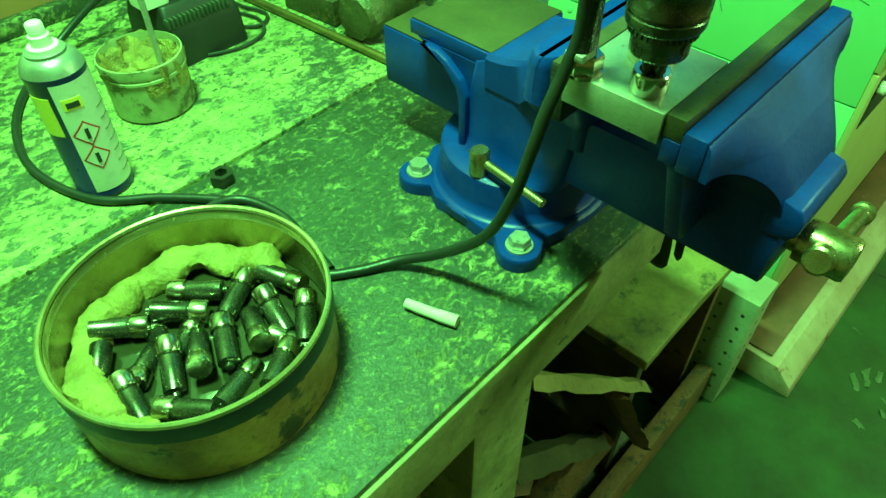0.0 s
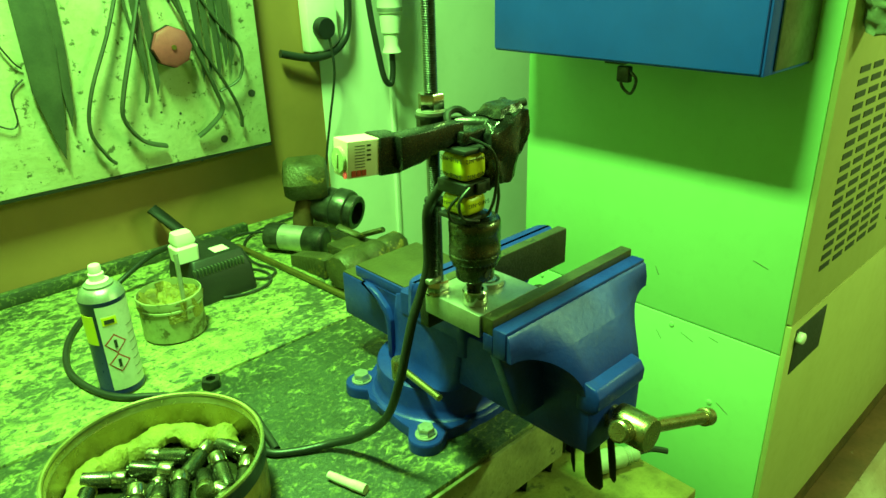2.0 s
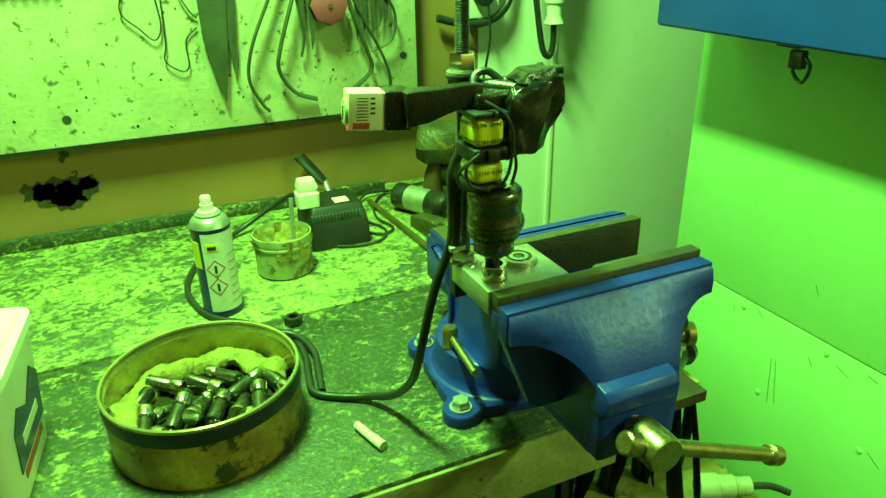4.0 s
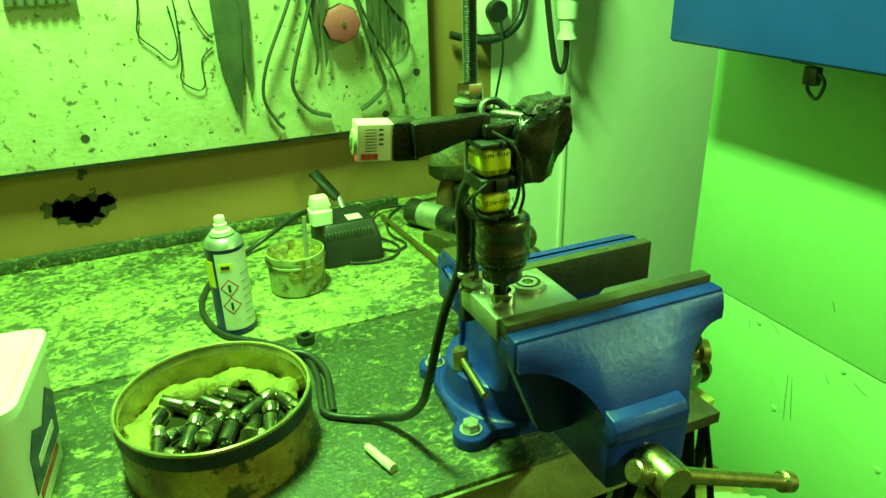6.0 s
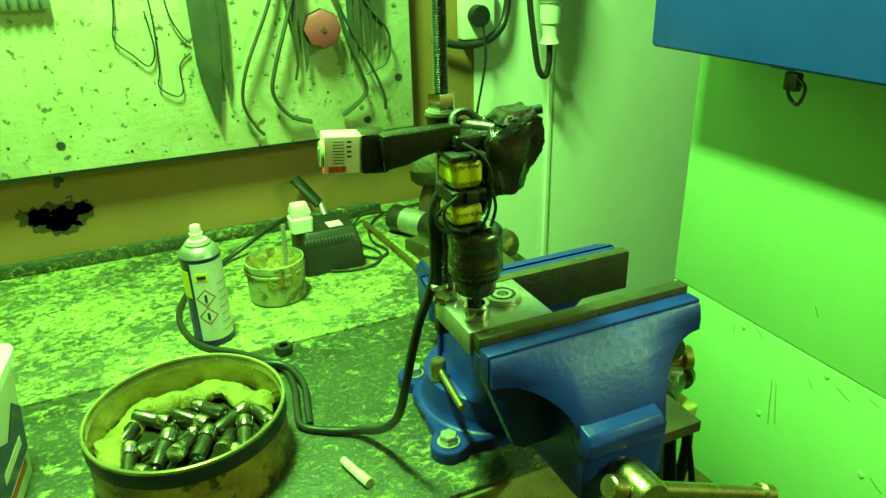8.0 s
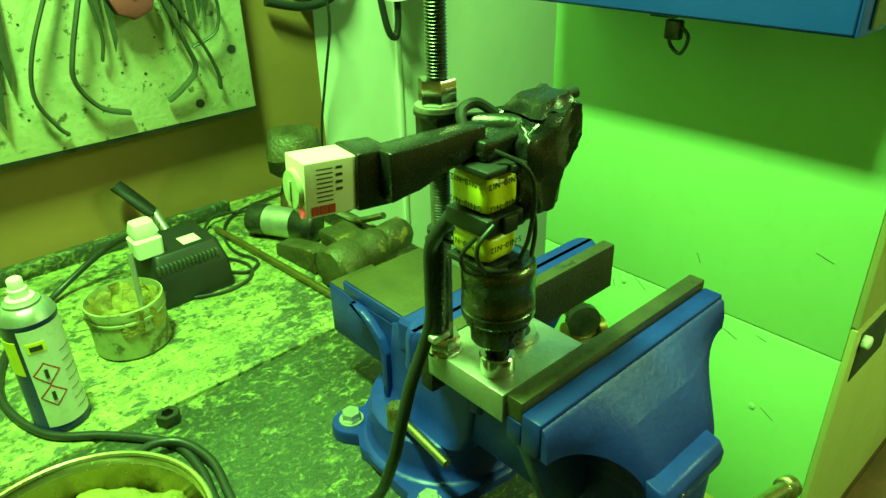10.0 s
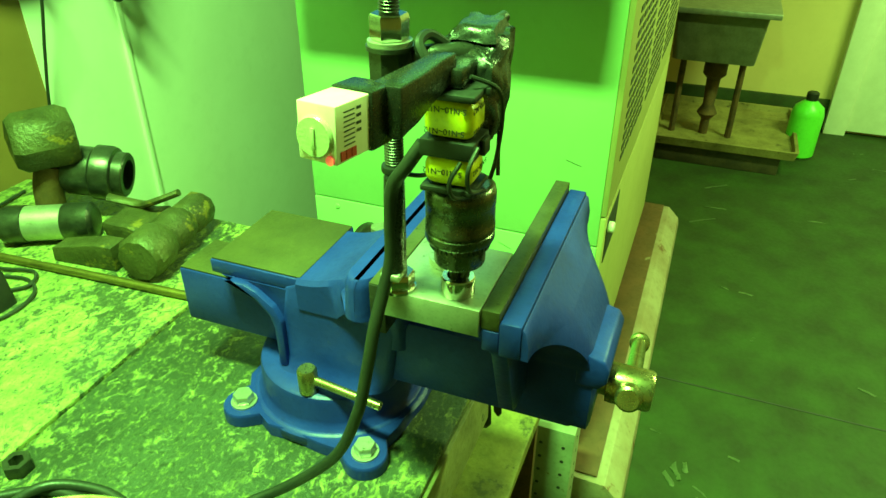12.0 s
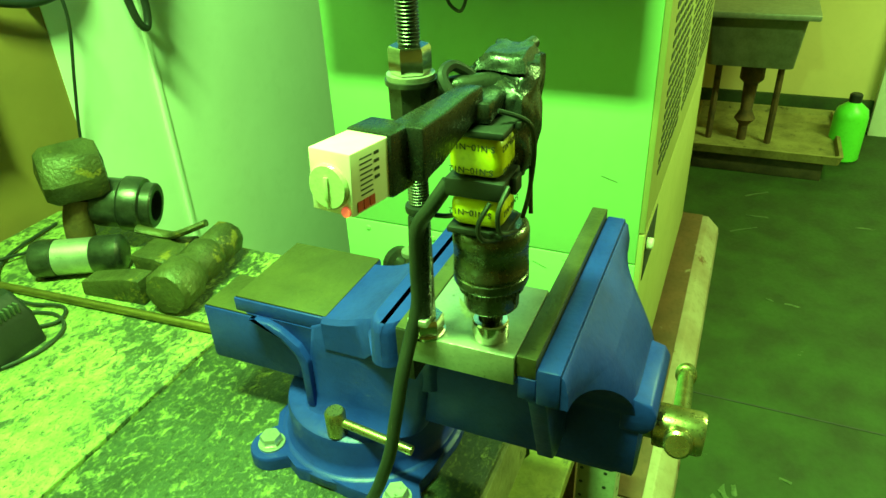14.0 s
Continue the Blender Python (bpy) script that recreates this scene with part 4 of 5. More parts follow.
single("power_cable", bm_tube([(-0.10, 0.155, 0.8555), (-0.094, 0.19, 0.8565), (-0.088, 0.235, 0.858), (-0.100, 0.275, 0.8615), (-0.125, 0.285, 0.8655), (-0.150, 0.27, 0.867), (-0.165, 0.245, 0.861)], 0.0042, 12, 10), M["rubber"], "loop of black rubber cable behind the tin", "cable")
part("taped_cable", bm_tube([(-0.0035, 0.003, 1.143), (-0.003, 0.0045, 1.113), (-0.003, 0.005, 1.088), (-0.004, 0.005, 1.077)], 0.0062, 12, 6), M["tape"], rig, "cable taped against the rod")
part("cable_clip", bm_box(-0.011, 0.003, -0.001, 0.012, 1.0715, 1.0765, 0.001), M["steel"], rig)

# ---- tin of nozzles ----
TX, TY, TR, TH = -0.2195, 0.1515, 0.0955, 0.0722
tin = thing("round_tin", "round rusty biscuit tin with dark rim", "tin", (TX, TY, Z))
part("side", bm_lathe([(TR - 0.003, 0.0005), (TR - 0.001, 0.003), (TR, 0.006), (TR, TH - 0.019)], 72, close=False), M["tin_out"], tin)
part("rim_band", bm_lathe([(TR + 0.0004, TH - 0.019), (TR + 0.0016, TH - 0.018), (TR + 0.0016, TH - 0.003), (TR + 0.001, TH - 0.0005), (TR - 0.0005, TH), (TR - 0.002, TH - 0.001), (TR - 0.0022, TH - 0.004)], 72, close=False), M["tin_rim"], tin, "dark lacquered rim band")
part("rim_bead", bm_lathe([(TR - 0.0022, TH - 0.0022), (TR - 0.0016, TH + 0.0004), (TR, TH + 0.0010), (TR + 0.0014, TH + 0.0002), (TR + 0.0017, TH - 0.0026)], 72, (0, 0, 0.0003), close=False), M["tin_in"], tin, "bright rolled tin rim")
part("inner_wall", bm_lathe([(TR - 0.0023, TH - 0.003), (TR - 0.0023, TH - 0.008), (TR - 0.0032, TH - 0.010), (TR - 0.0023, TH - 0.012), (TR - 0.0023, 0.003), (0.001, 0.0025)], 72, close=False), M["tin_in"], tin, "stained bright tin plate inside")
single("oil", bm_lathe([(0.0005, 0.012), (TR - 0.0026, 0.012), (TR - 0.0026, 0.0225), (0.0005, 0.0227)], 64, (TX, TY, Z)), M["oil"], "shallow dirty oil in the tin", "liquid")

rag_pts = []
for k in range(25):
    a = radians(4 + 214 * k / 24)
    r = TR - 0.0155 - 0.003 * math.sin(k * 1.7)
    rag_pts.append((TX + r * math.cos(a), TY + r * math.sin(a), Z + 0.030 + 0.004 * math.sin(k * 1.1)))
rag = single("rag", roughen(roughen(bm_tube(rag_pts, [0.0128 * min(1.0, 0.35 + 0.06 * min(k, 144 - k)) for k in range(145)], 16, 6, 0.85), 0.005, 45), 0.002, 160), M["rag"], "crumpled oil-soaked yellow rag round the inside of the tin", "rag")


def nozzle(m, first=None):
    if first:
        return copy_thing(first, m)
    t = thing("injector_nozzle", "oily steel fuel injector nozzle lying in the tin", "nozzle", group="nozzles in the tin")
    part("body", bm_lathe([(0.0060, -0.022), (0.0078, -0.021), (0.0078, 0.004), (0.0072, 0.005), (0.0068, 0.006)], 24), M["nozzle"], t)
    part("collar", bm_lathe([(0.0068, 0.006), (0.0086, 0.0065), (0.0090, 0.0075), (0.0090, 0.0175), (0.0084, 0.019), (0.003, 0.0192)], 24), M["nozzle_collar"], t)
    part("tip", bm_lathe([(0.0028, -0.0255), (0.0034, -0.025), (0.0034, -0.0205)], 14), M["nozzle"], t)
    t.matrix_basis = m
    return t


rng = random.Random(5)
spots = [(-0.199, 0.193, 134), (-0.217, 0.182, -43), (-0.255, 0.201, -36), (-0.177, 0.169, 28), (-0.146, 0.153, -73), (-0.170, 0.133, 78), (-0.157, 0.112, 49), (-0.210, 0.138, 63), (-0.189, 0.130, -111), (-0.195, 0.092, 33), (-0.248, 0.147, 62), (-0.230, 0.140, -117), (-0.261, 0.165, -137), (-0.286, 0.180, -126), (-0.281, 0.143, 81), (-0.262, 0.107, 127), (-0.297, 0.152, -95), (-0.227, 0.165, 34), (-0.222, 0.106, 20), (-0.240, 0.180, 80), (-0.175, 0.105, 120)]
first = None
for k, (x, y, yaw) in enumerate(spots):
    lift = (0.031 if k not in (12, 16, 17, 18, 19, 20) else 0.022) + rng.uniform(0, 0.003)
    m = Matrix.Translation((x, y, Z + lift)) @ Euler((0, 0, radians(yaw))).to_matrix().to_4x4() @ Euler((0, radians(90 + rng.uniform(-22, 8)), 0)).to_matrix().to_4x4()
    n = nozzle(m, first)
    first = first or n

# ---- spray can ----
can = thing("spray_can", "small blue and white aerosol oil can without cap", "can", (-0.170, 0.4065, Z))
can.rotation_euler = (0, 0, radians(-10))
can.scale = (1, 1, 1.045)
part("body", bm_lathe([(0.0235, 0.0005), (0.0258, 0.002), (0.0262, 0.004), (0.0262, 0.006), (0.0255, 0.008), (0.0255, 0.1175), (0.0262, 0.1195), (0.0262, 0.1225)], 48), M["canblue"], can)


def wrap(r0, a0, a1, z0, z1, seg=20, thick=0.0004):
    bm = bmesh.new()
    cols = []
    for i in range(seg + 1):
        a = radians(a0 + (a1 - a0) * i / seg)
        cols.append([bm.verts.new((r * math.cos(a), r * math.sin(a), zz)) for r in (r0, r0 + thick) for zz in (z0, z1)])
    for a, b in zip(cols, cols[1:]):
        bm.faces.new((a[2], b[2], b[3], a[3]))
        bm.faces.new((a[1], a[3], b[3], b[1]))
        bm.faces.new((a[0], b[0], b[2], a[2]))
    bm.faces.new((cols[0][0], cols[0][2], cols[0][3], cols[0][1]))
    bm.faces.new((cols[-1][0], cols[-1][1], cols[-1][3], cols[-1][2]))
    return bm


part("label", wrap(0.0255, -118, 30, 0.0095, 0.1170), M["label"], can, "white label with warning signs")
part("yellow_field", wrap(0.0255, -175, -128, 0.070, 0.106), M["yellow"], can)
part("logo", wrap(0.0259, -108, -72, 0.094, 0.104), M["yellow"], can)
part("logo_bar", wrap(0.0263, -102, -78, 0.096, 0.101), M["ink"], can)


def diamond(zc, ang):
    """A red-edged warning diamond wrapped on the can."""
    for nm, size, r, mt in (("warning_edge", 0.0125, 0.0261, M["red"]), ("warning_field", 0.0104, 0.0264, M["label"])):
        bm = bmesh.new()
        rows = []
        for k in range(17):
            w = size * (k / 8 - 1)
            half = max(size - abs(w), 0.0002) / r
            rows.append([bm.verts.new((r * math.cos(radians(ang) + half * q / 3), r * math.sin(radians(ang) + half * q / 3), zc + w)) for q in range(-3, 4)])
        for a, b in zip(rows, rows[1:]):
            for q in range(6):
                bm.faces.new((a[q], a[q + 1], b[q + 1], b[q]))
        part(nm, bm, mt, can)
    part("warning_symbol", wrap(0.0267, ang - 3.5, ang + 3.5, zc - 0.005, zc + 0.005, 4), M["ink"], can)


diamond(0.070, -87)
diamond(0.045, -87)
bm = bmesh.new()
for k in range(7):
    b2 = wrap(0.0259, -50, -8 - 7 * (k % 3), 0.020 + 0.011 * k, 0.0207 + 0.011 * k, 8)
    tmp = bpy.data.meshes.new("t")
    b2.to_mesh(tmp)
    b2.free()
    bm.from_mesh(tmp)
    bpy.data.meshes.remove(tmp)
part("small_print", bm, M["sink"], can)
part("shoulder", bm_lathe([(0.0262, 0.1225), (0.0255, 0.1240), (0.0232, 0.1295), (0.0182, 0.1340), (0.0165, 0.1345), (0.0165, 0.1370), (0.0125, 0.1385)], 40), M["alu"], can)
part("valve_cup", bm_lathe([(0.0125, 0.1385), (0.0125, 0.1405), (0.0085, 0.1415)], 32), M["white"], can)
part("spray_button", bm_lathe([(0.0085, 0.1415), (0.0085, 0.149), (0.0068, 0.150), (0.0068, 0.1575), (0.0058, 0.159)], 28), M["white"], can, "white spray button")

# ---- grease pot with stick ----
pot = thing("grease_pot", "small greasy plastic pot half full of dirty grease", "pot", (-0.0640, 0.492, Z))
pot.scale = (1.10, 1.10, 0.96)
part("wall", bm_lathe([(0.0345, 0.0005), (0.0385, 0.003), (0.0388, 0.048), (0.0402, 0.049), (0.0402, 0.052), (0.0392, 0.053), (0.0400, 0.055), (0.0398, 0.058), (0.0402, 0.061), (0.0398, 0.066), (0.0385, 0.0665), (0.0380, 0.062), (0.0375, 0.038)], 48, close=False), M["pot"], pot)
part("grease", roughen(bm_lathe([(0.001, 0.040), (0.008, 0.043), (0.015, 0.045), (0.022, 0.043), (0.028, 0.044), (0.033, 0.052), (0.0370, 0.0620), (0.0370, 0.034), (0.001, 0.034)], 64), 0.009, 110), M["grease"], pot, "brown grease clinging to the wall")
single("stirring_stick", bm_tube([(-0.049, 0.482, Z + 0.045), (-0.045, 0.490, Z + 0.114)], 0.0032, 10, 1), M["steel"], "thin pale rod standing in the grease pot", "stick")

# ---- charger ----
ch = thing("battery_charger", "black plastic battery charger with white sticker", "charger", (0.040, 0.587, Z))
bm = bm_loft([ring_xy(-0.052, 0.050, -0.055, 0.045, 0.0006, 0.006), ring_xy(-0.050, 0.048, -0.053, 0.043, 0.040, 0.006), ring_xy(-0.044, 0.042, -0.040, 0.038, 0.066, 0.006), ring_xy(-0.042, 0.040, -0.038, 0.036, 0.068, 0.005)])
part("case", bm, M["black"], ch, "ribbed black plastic case")
for k in range(15):
    part("cooling_fin", bm_box(-0.046 + 0.0056 * k, -0.0432 + 0.0056 * k, -0.0512, -0.043, 0.046, 0.058, 0.0006), M["hose"], ch)
bars("sticker", [(-0.012, 0.012, -0.012, 0.012)], (0.012, -0.016, 0.0682), (1, 0, 0), (0, 1, 0), (0, 0, 1), M["white"], ch, "blank white sticker")
ad = thing("plug_adapter", "white mains plug standing on the charger", "plug", (-0.002, 0.570, Z + 0.0685))
part("body", bm_loft([ring_xy(-0.018, 0.016, -0.016, 0.016, 0.0, 0.005), ring_xy(-0.019, 0.017, -0.017, 0.017, 0.022, 0.006), ring_xy(-0.015, 0.013, -0.014, 0.014, 0.026, 0.005)]), M["white"], ad)
part("cap", bm_loft([ring_xy(-0.016, 0.014, -0.014, 0.014, 0.026, 0.006), ring_xy(-0.017, 0.016, -0.015, 0.016, 0.031, 0.006), ring_xy(-0.014, 0.012, -0.012, 0.012, 0.044, 0.006)]), M["white"], ad)
for pts in ([(0.09, 0.57, Z + 0.004), (0.115, 0.545, Z + 0.004), (0.14, 0.565, Z + 0.004), (0.13, 0.62, Z + 0.004), (0.15, 0.69, Z + 0.004), (0.2, 0.74, Z + 0.005), (0.30, 0.76, Z + 0.004)],
            [(0.03, 0.532, Z + 0.003), (0.07, 0.518, Z + 0.003), (0.11, 0.53, Z + 0.003), (0.125, 0.57, Z + 0.003), (0.10, 0.63, Z + 0.003)],
            [(0.10, 0.65, Z + 0.004), (0.12, 0.70, Z + 0.006), (0.16, 0.735, Z + 0.012), (0.22, 0.72, Z + 0.006), (0.26, 0.68, Z + 0.004)]):
    single("thin_cable", bm_tube(pts, 0.0022, 8, 8), M["rubber"], "thin black lead lying on the bench", "cable")
single("thin_rod", bm_tube([(0.166, 0.335, Z + 0.0055), (0.157, 0.50, Z + 0.0055), (0.144, 0.70, Z + 0.0055)], 0.0052, 12, 2), M["brass"], "long dull brass rod lying on the bench", "rod")
br = thing("brush", "small black bristle brush leaning on the back lip", "brush", (0.082, 0.742, Z + 0.005))
part("handle", bm_tube([(0.0, 0.0, 0.0), (-0.004, 0.03, 0.03)], 0.007, 10, 1), M["alu"], br)
part("bristles", roughen(bm_tube([(-0.006, 0.028, 0.028), (-0.04, 0.062, 0.075)], 0.014, 12, 3, 0.6), 0.002, 120), M["black"], br)
nutb = bmesh.new()
ring6 = [(0.0115 * math.cos(math.pi * k / 3), 0.0115 * math.sin(math.pi * k / 3)) for k in range(6)]
nutb = bm_lathe([(0.0065, 0.0004), (0.0115, 0.0004), (0.0122, 0.002), (0.0122, 0.010), (0.0115, 0.0118), (0.0065, 0.0118), (0.0065, 0.0005)], 6, (-0.092, 0.324, Z), close=False)
single("loose_nut", nutb, M["dark_steel"], "dark oily hex nut lying on the bench", "nut")
cg = thing("cigarette_end", "white hand-rolled paper roll lying on the bench", "paper roll", (0, 0, 0))
part("paper", bm_tube([(-0.083, 0.083, Z + 0.0055), (-0.0765, 0.062, Z + 0.005), (-0.069, 0.040, Z + 0.0052)], [0.0042] * 3 + [0.0046] * 5 + [0.0052] * 9, 14, 6), M["cig"], cg)

# ---- tub ----
tub = thing("plastic_tub", "square white plastic tub with blue printed label", "tub", (-0.444, 0.172, Z))
tub.rotation_euler = (0, 0, radians(-6))
tub.scale = (1, 1, 1.05)
part("wall", bm_loft([ring_xy(-0.062, 0.062, -0.062, 0.062, 0.0006, 0.016), ring_xy(-0.072, 0.072, -0.072, 0.072, 0.122, 0.018), ring_xy(-0.076, 0.076, -0.076, 0.076, 0.123, 0.018), ring_xy(-0.076, 0.076, -0.076, 0.076, 0.132, 0.018), ring_xy(-0.070, 0.070, -0.070, 0.070, 0.134, 0.016)]), M["tub"], tub)
part("lid", bm_loft([ring_xy(-0.069, 0.069, -0.069, 0.069, 0.1342, 0.016), ring_xy(-0.067, 0.067, -0.067, 0.067, 0.1365, 0.015)]), M["tub"], tub)
def on_tub(bm):
    """Lean a print so that it lies on the sloping side."""
    for v in bm.verts:
        v.co.x += 0.0621 + 0.082 * v.co.z
    return bm


part("print", on_tub(bm_prism([(-0.050, 0.030), (0.048, 0.030), (0.052, 0.075), (0.030, 0.092), (0.0, 0.070), (-0.030, 0.085), (-0.050, 0.07)], "x", 0.0, 0.0008)), M["canblue"], tub, "blue printed label")
part("print", on_tub(bm_box(0.0, 0.0008, -0.04, 0.035, 0.018, 0.026)), M["red"], tub)
bars("letter", [(-0.02, -0.004, 0.0, 0.003), (0.0, 0.003, -0.004, 0.012), (0.006, 0.012, 0.004, 0.008)], (0.02, -0.0672, 0.060), (1, 0, 0), (0, -0.08, 1), (0, -1, 0), M["ink"], tub)
part("print", on_tub(bm_box(0.0004, 0.0014, -0.03, 0.03, 0.046, 0.056)), M["white"], tub)

# ---- iron tools at the back of the bench ----
hm = thing("mallet", "heavy greasy octagonal iron mallet standing on its head end", "mallet", (0.265, 0.64, Z))
hm.rotation_euler = (0, 0, radians(-35))
part("head", roughen(bm_lathe([(0.012, -0.042), (0.034, -0.038), (0.042, -0.028), (0.043, 0.024), (0.036, 0.036), (0.012, 0.040)], 8, (0, 0, 0.118), "x"), 0.002, 40), M["iron"], hm)
part("shaft", bm_tube([(0.0, 0, 0.082), (-0.012, 0.0, 0.05), (-0.016, 0.0, 0.003)], 0.019, 14, 5), M["rust"], hm)
cup = thing("pipe_coupling", "dark open pipe coupling resting on the tools", "pipe fitting", (0.300, 0.605, Z + 0.062))
cup.rotation_euler = (0, radians(8), radians(-66))
part("tube", bm_lathe([(0.021, 0.044), (0.029, 0.044), (0.031, 0.042), (0.031, 0.030), (0.036, 0.028), (0.038, 0.022), (0.038, 0.004), (0.034, 0.0), (0.034, -0.03), (0.024, -0.05), (0.021, -0.05), (0.021, 0.043)], 36, axis="x", close=False), M["dark_steel"], cup)
part("core", bm_lathe([(0.0208, -0.03), (0.0208, -0.02)], 24, axis="x"), M["ink"], cup)
ph = thing("steel_pipe", "worn steel pipe piece with a bright band", "pipe", (0.215, 0.605, Z + 0.0255))
ph.rotation_euler = (0, 0, radians(-62))
part("sleeve", bm_lathe([(0.016, -0.064), (0.023, -0.060), (0.025, -0.052), (0.025, -0.032), (0.0235, -0.031)], 24, axis="x"), M["dark_steel"], ph)
part("band", bm_lathe([(0.0235, -0.031), (0.0235, 0.016)], 24, axis="x"), M["steel"], ph)
part("sleeve", bm_lathe([(0.0235, 0.016), (0.025, 0.018), (0.025, 0.050), (0.021, 0.054), (0.016, 0.055)], 24, axis="x"), M["dark_steel"], ph)
hh = thing("sledge_hammer_head", "greasy old iron sledge hammer head", "hammer head", (0.243, 0.437, Z + 0.0305))
hh.rotation_euler = (0, 0, radians(8))
part("poll", roughen(bm_lathe([(0.010, -0.072), (0.026, -0.070), (0.030, -0.064), (0.030, -0.030), (0.025, -0.022)], 10, axis="x"), 0.0012, 60), M["iron"], hh)
part("cheek", roughen(bm_lathe([(0.025, -0.022), (0.023, -0.012), (0.027, 0.0), (0.027, 0.018), (0.022, 0.028)], 10, axis="x"), 0.0015, 60), M["iron"], hh)
part("peen", roughen(bm_lathe([(0.022, 0.028), (0.024, 0.034), (0.024, 0.070), (0.018, 0.078), (0.006, 0.080)], 10, axis="x"), 0.0012, 60), M["iron"], hh)
wd = thing("wedge", "flat greasy iron wedge", "wedge", (0.190, 0.520, Z))
wd.rotation_euler = (0, 0, radians(-85))
part("blade", bm_prism([(-0.048, 0.0008), (0.045, 0.0008), (0.045, 0.034), (0.02, 0.034), (-0.046, 0.020)], "y", -0.014, 0.014, 0.002), M["iron"], wd)
single("bent_spanner", bm_tube([(0.27, 0.56, Z + 0.045), (0.285, 0.52, Z + 0.035), (0.275, 0.485, Z + 0.05), (0.29, 0.455, Z + 0.062)], 0.008, 10, 5, 0.6), M["iron"], "bent greasy iron spanner", "spanner")
single("small_bracket", roughen(bm_box(0.225, 0.295, 0.475, 0.535, Z + 0.001, Z + 0.034, 0.006), 0.006, 40, 2), M["iron"], "rough greasy iron bracket", "bracket")

# ---- board on the wall and what hangs on it ----
PY = 0.79
pb = thing("tool_board", "scuffed white tool board with drilled holes", "board", (0, PY, 0))
part("panel", bm_box(-1.3, 0.287, 0.0, 0.014, 1.005, 1.85, 0.002), M["peg"], pb)
part("batten", bm_box(-1.25, 0.24, 0.0145, 0.0395, 1.03, 1.07), M["dark_wood"], pb)
part("edge_line", bm_box(-1.3, 0.287, -0.001, 0.0145, 1.000, 1.0045), M["black"], pb)
for x, z in ((0.259, 1.104), (-0.334, 1.05), (0.192, 1.030)):
    part("hole", bm_lathe([(0.007, -0.0012), (0.007, 0.0005)], 14, (x, 0, z), "y"), M["ink"], pb)
for x, z, r, wide in ((-0.378, 0.918, 0.024, 1.7), (-0.348, 0.922, 0.022, 1.5), (-0.405, 0.924, 0.017, 1.6), (-0.366, 0.905, 0.018, 1.5), (-0.328, 0.930, 0.011, 1.5), (-0.346, 0.950, 0.005, 1.0), (-0.356, 0.982, 0.006, 1.2)):
    bm = bm_lathe([(r, 0.0385), (r, 0.0398)], 90, axis="y")
    bmesh.ops.scale(bm, vec=(wide, 1, 1), verts=bm.verts)
    bmesh.ops.translate(bm, vec=(x, 0, z), verts=bm.verts)
    for v in bm.verts:
        d = noise.noise_vector(Vector((v.co.x, 0, v.co.z)) * 95) * 0.008 + noise.noise_vector(Vector((v.co.x, 3, v.co.z)) * 300) * 0.003
        v.co.x += d.x
        v.co.z += d.z
    part("stain", bm, M["soot"], pb, "sooty black stain on the wall board")
srng = random.Random(11)
for k in range(46):
    r = srng.uniform(0.0009, 0.0026)
    part("fleck", bm_lathe([(r, -0.0006), (r, 0.0005)], 7, (srng.uniform(-0.56, 0.27), 0, srng.uniform(1.0, 1.36)), "y"), M["ink"], pb)
PF = PY - 0.012


def loop(pts, r, flat=1.0):
    return bm_tube([(x, PF + dy, z) for x, dy, z in pts], r, 8, 8, flat)


hang = [([(0.06, 0, 1.33), (0.02, -0.01, 1.24), (-0.025, -0.012, 1.15), (-0.038, -0.008, 1.09), (-0.02, -0.004, 1.045), (-0.008, 0, 1.03)], 0.0055),
        ([(0.09, 0, 1.32), (0.05, -0.015, 1.22), (0.02, -0.018, 1.14), (0.015, -0.014, 1.10), (0.04, -0.008, 1.06), (0.08, 0, 1.042)], 0.0065),
        ([(0.13, 0, 1.33), (0.15, -0.015, 1.21), (0.175, -0.018, 1.13), (0.185, -0.014, 1.09), (0.16, -0.008, 1.062), (0.14, 0, 1.047)], 0.006),
        ([(0.11, 0, 1.33), (0.165, -0.01, 1.20), (0.205, -0.012, 1.12), (0.222, -0.008, 1.075), (0.225, 0, 1.05)], 0.0045),
        ([(0.15, 0, 1.33), (0.20, -0.01, 1.24), (0.235, -0.012, 1.19), (0.23, -0.01, 1.14), (0.19, -0.006, 1.12)], 0.0045),
        ([(0.05, 0, 1.33), (0.055, -0.008, 1.24), (0.065, -0.008, 1.16), (0.06, 0, 1.12)], 0.004)]
for pts, r in hang:
    single("hanging_belt", loop(pts, r, 0.55), M["hose"], "old grey-green rubber drive belt hanging on the tool board", "belt", "belts on the board")
for k, (x, z, l) in enumerate(((0.175, 1.30, 0.13), (0.19, 1.31, 0.15), (0.205, 1.31, 0.13), (0.16, 1.30, 0.14), (0.215, 1.30, 0.12), (0.06, 1.30, 0.13), (0.075, 1.30, 0.15))):
    single("feeler_strip", bm_prism([(x, z), (x + 0.012, z), (x + 0.010, z - l), (x + 0.003, z - l - 0.02)], "y", PF - 0.004 - 0.001 * k, PF - 0.002 - 0.001 * k), M["hose"], "thin dark strip hanging on the tool board", "strip", "strips on the board")
single("saw_blade", bm_prism([(-0.105, 1.40), (-0.062, 1.40), (-0.058, 1.22), (-0.068, 1.12), (-0.080, 1.052), (-0.088, 1.08), (-0.104, 1.16)], "y", PF - 0.004, PF + 0.002, 0.0008), M["hose"], "long dark pointed blade hanging on the board", "blade")
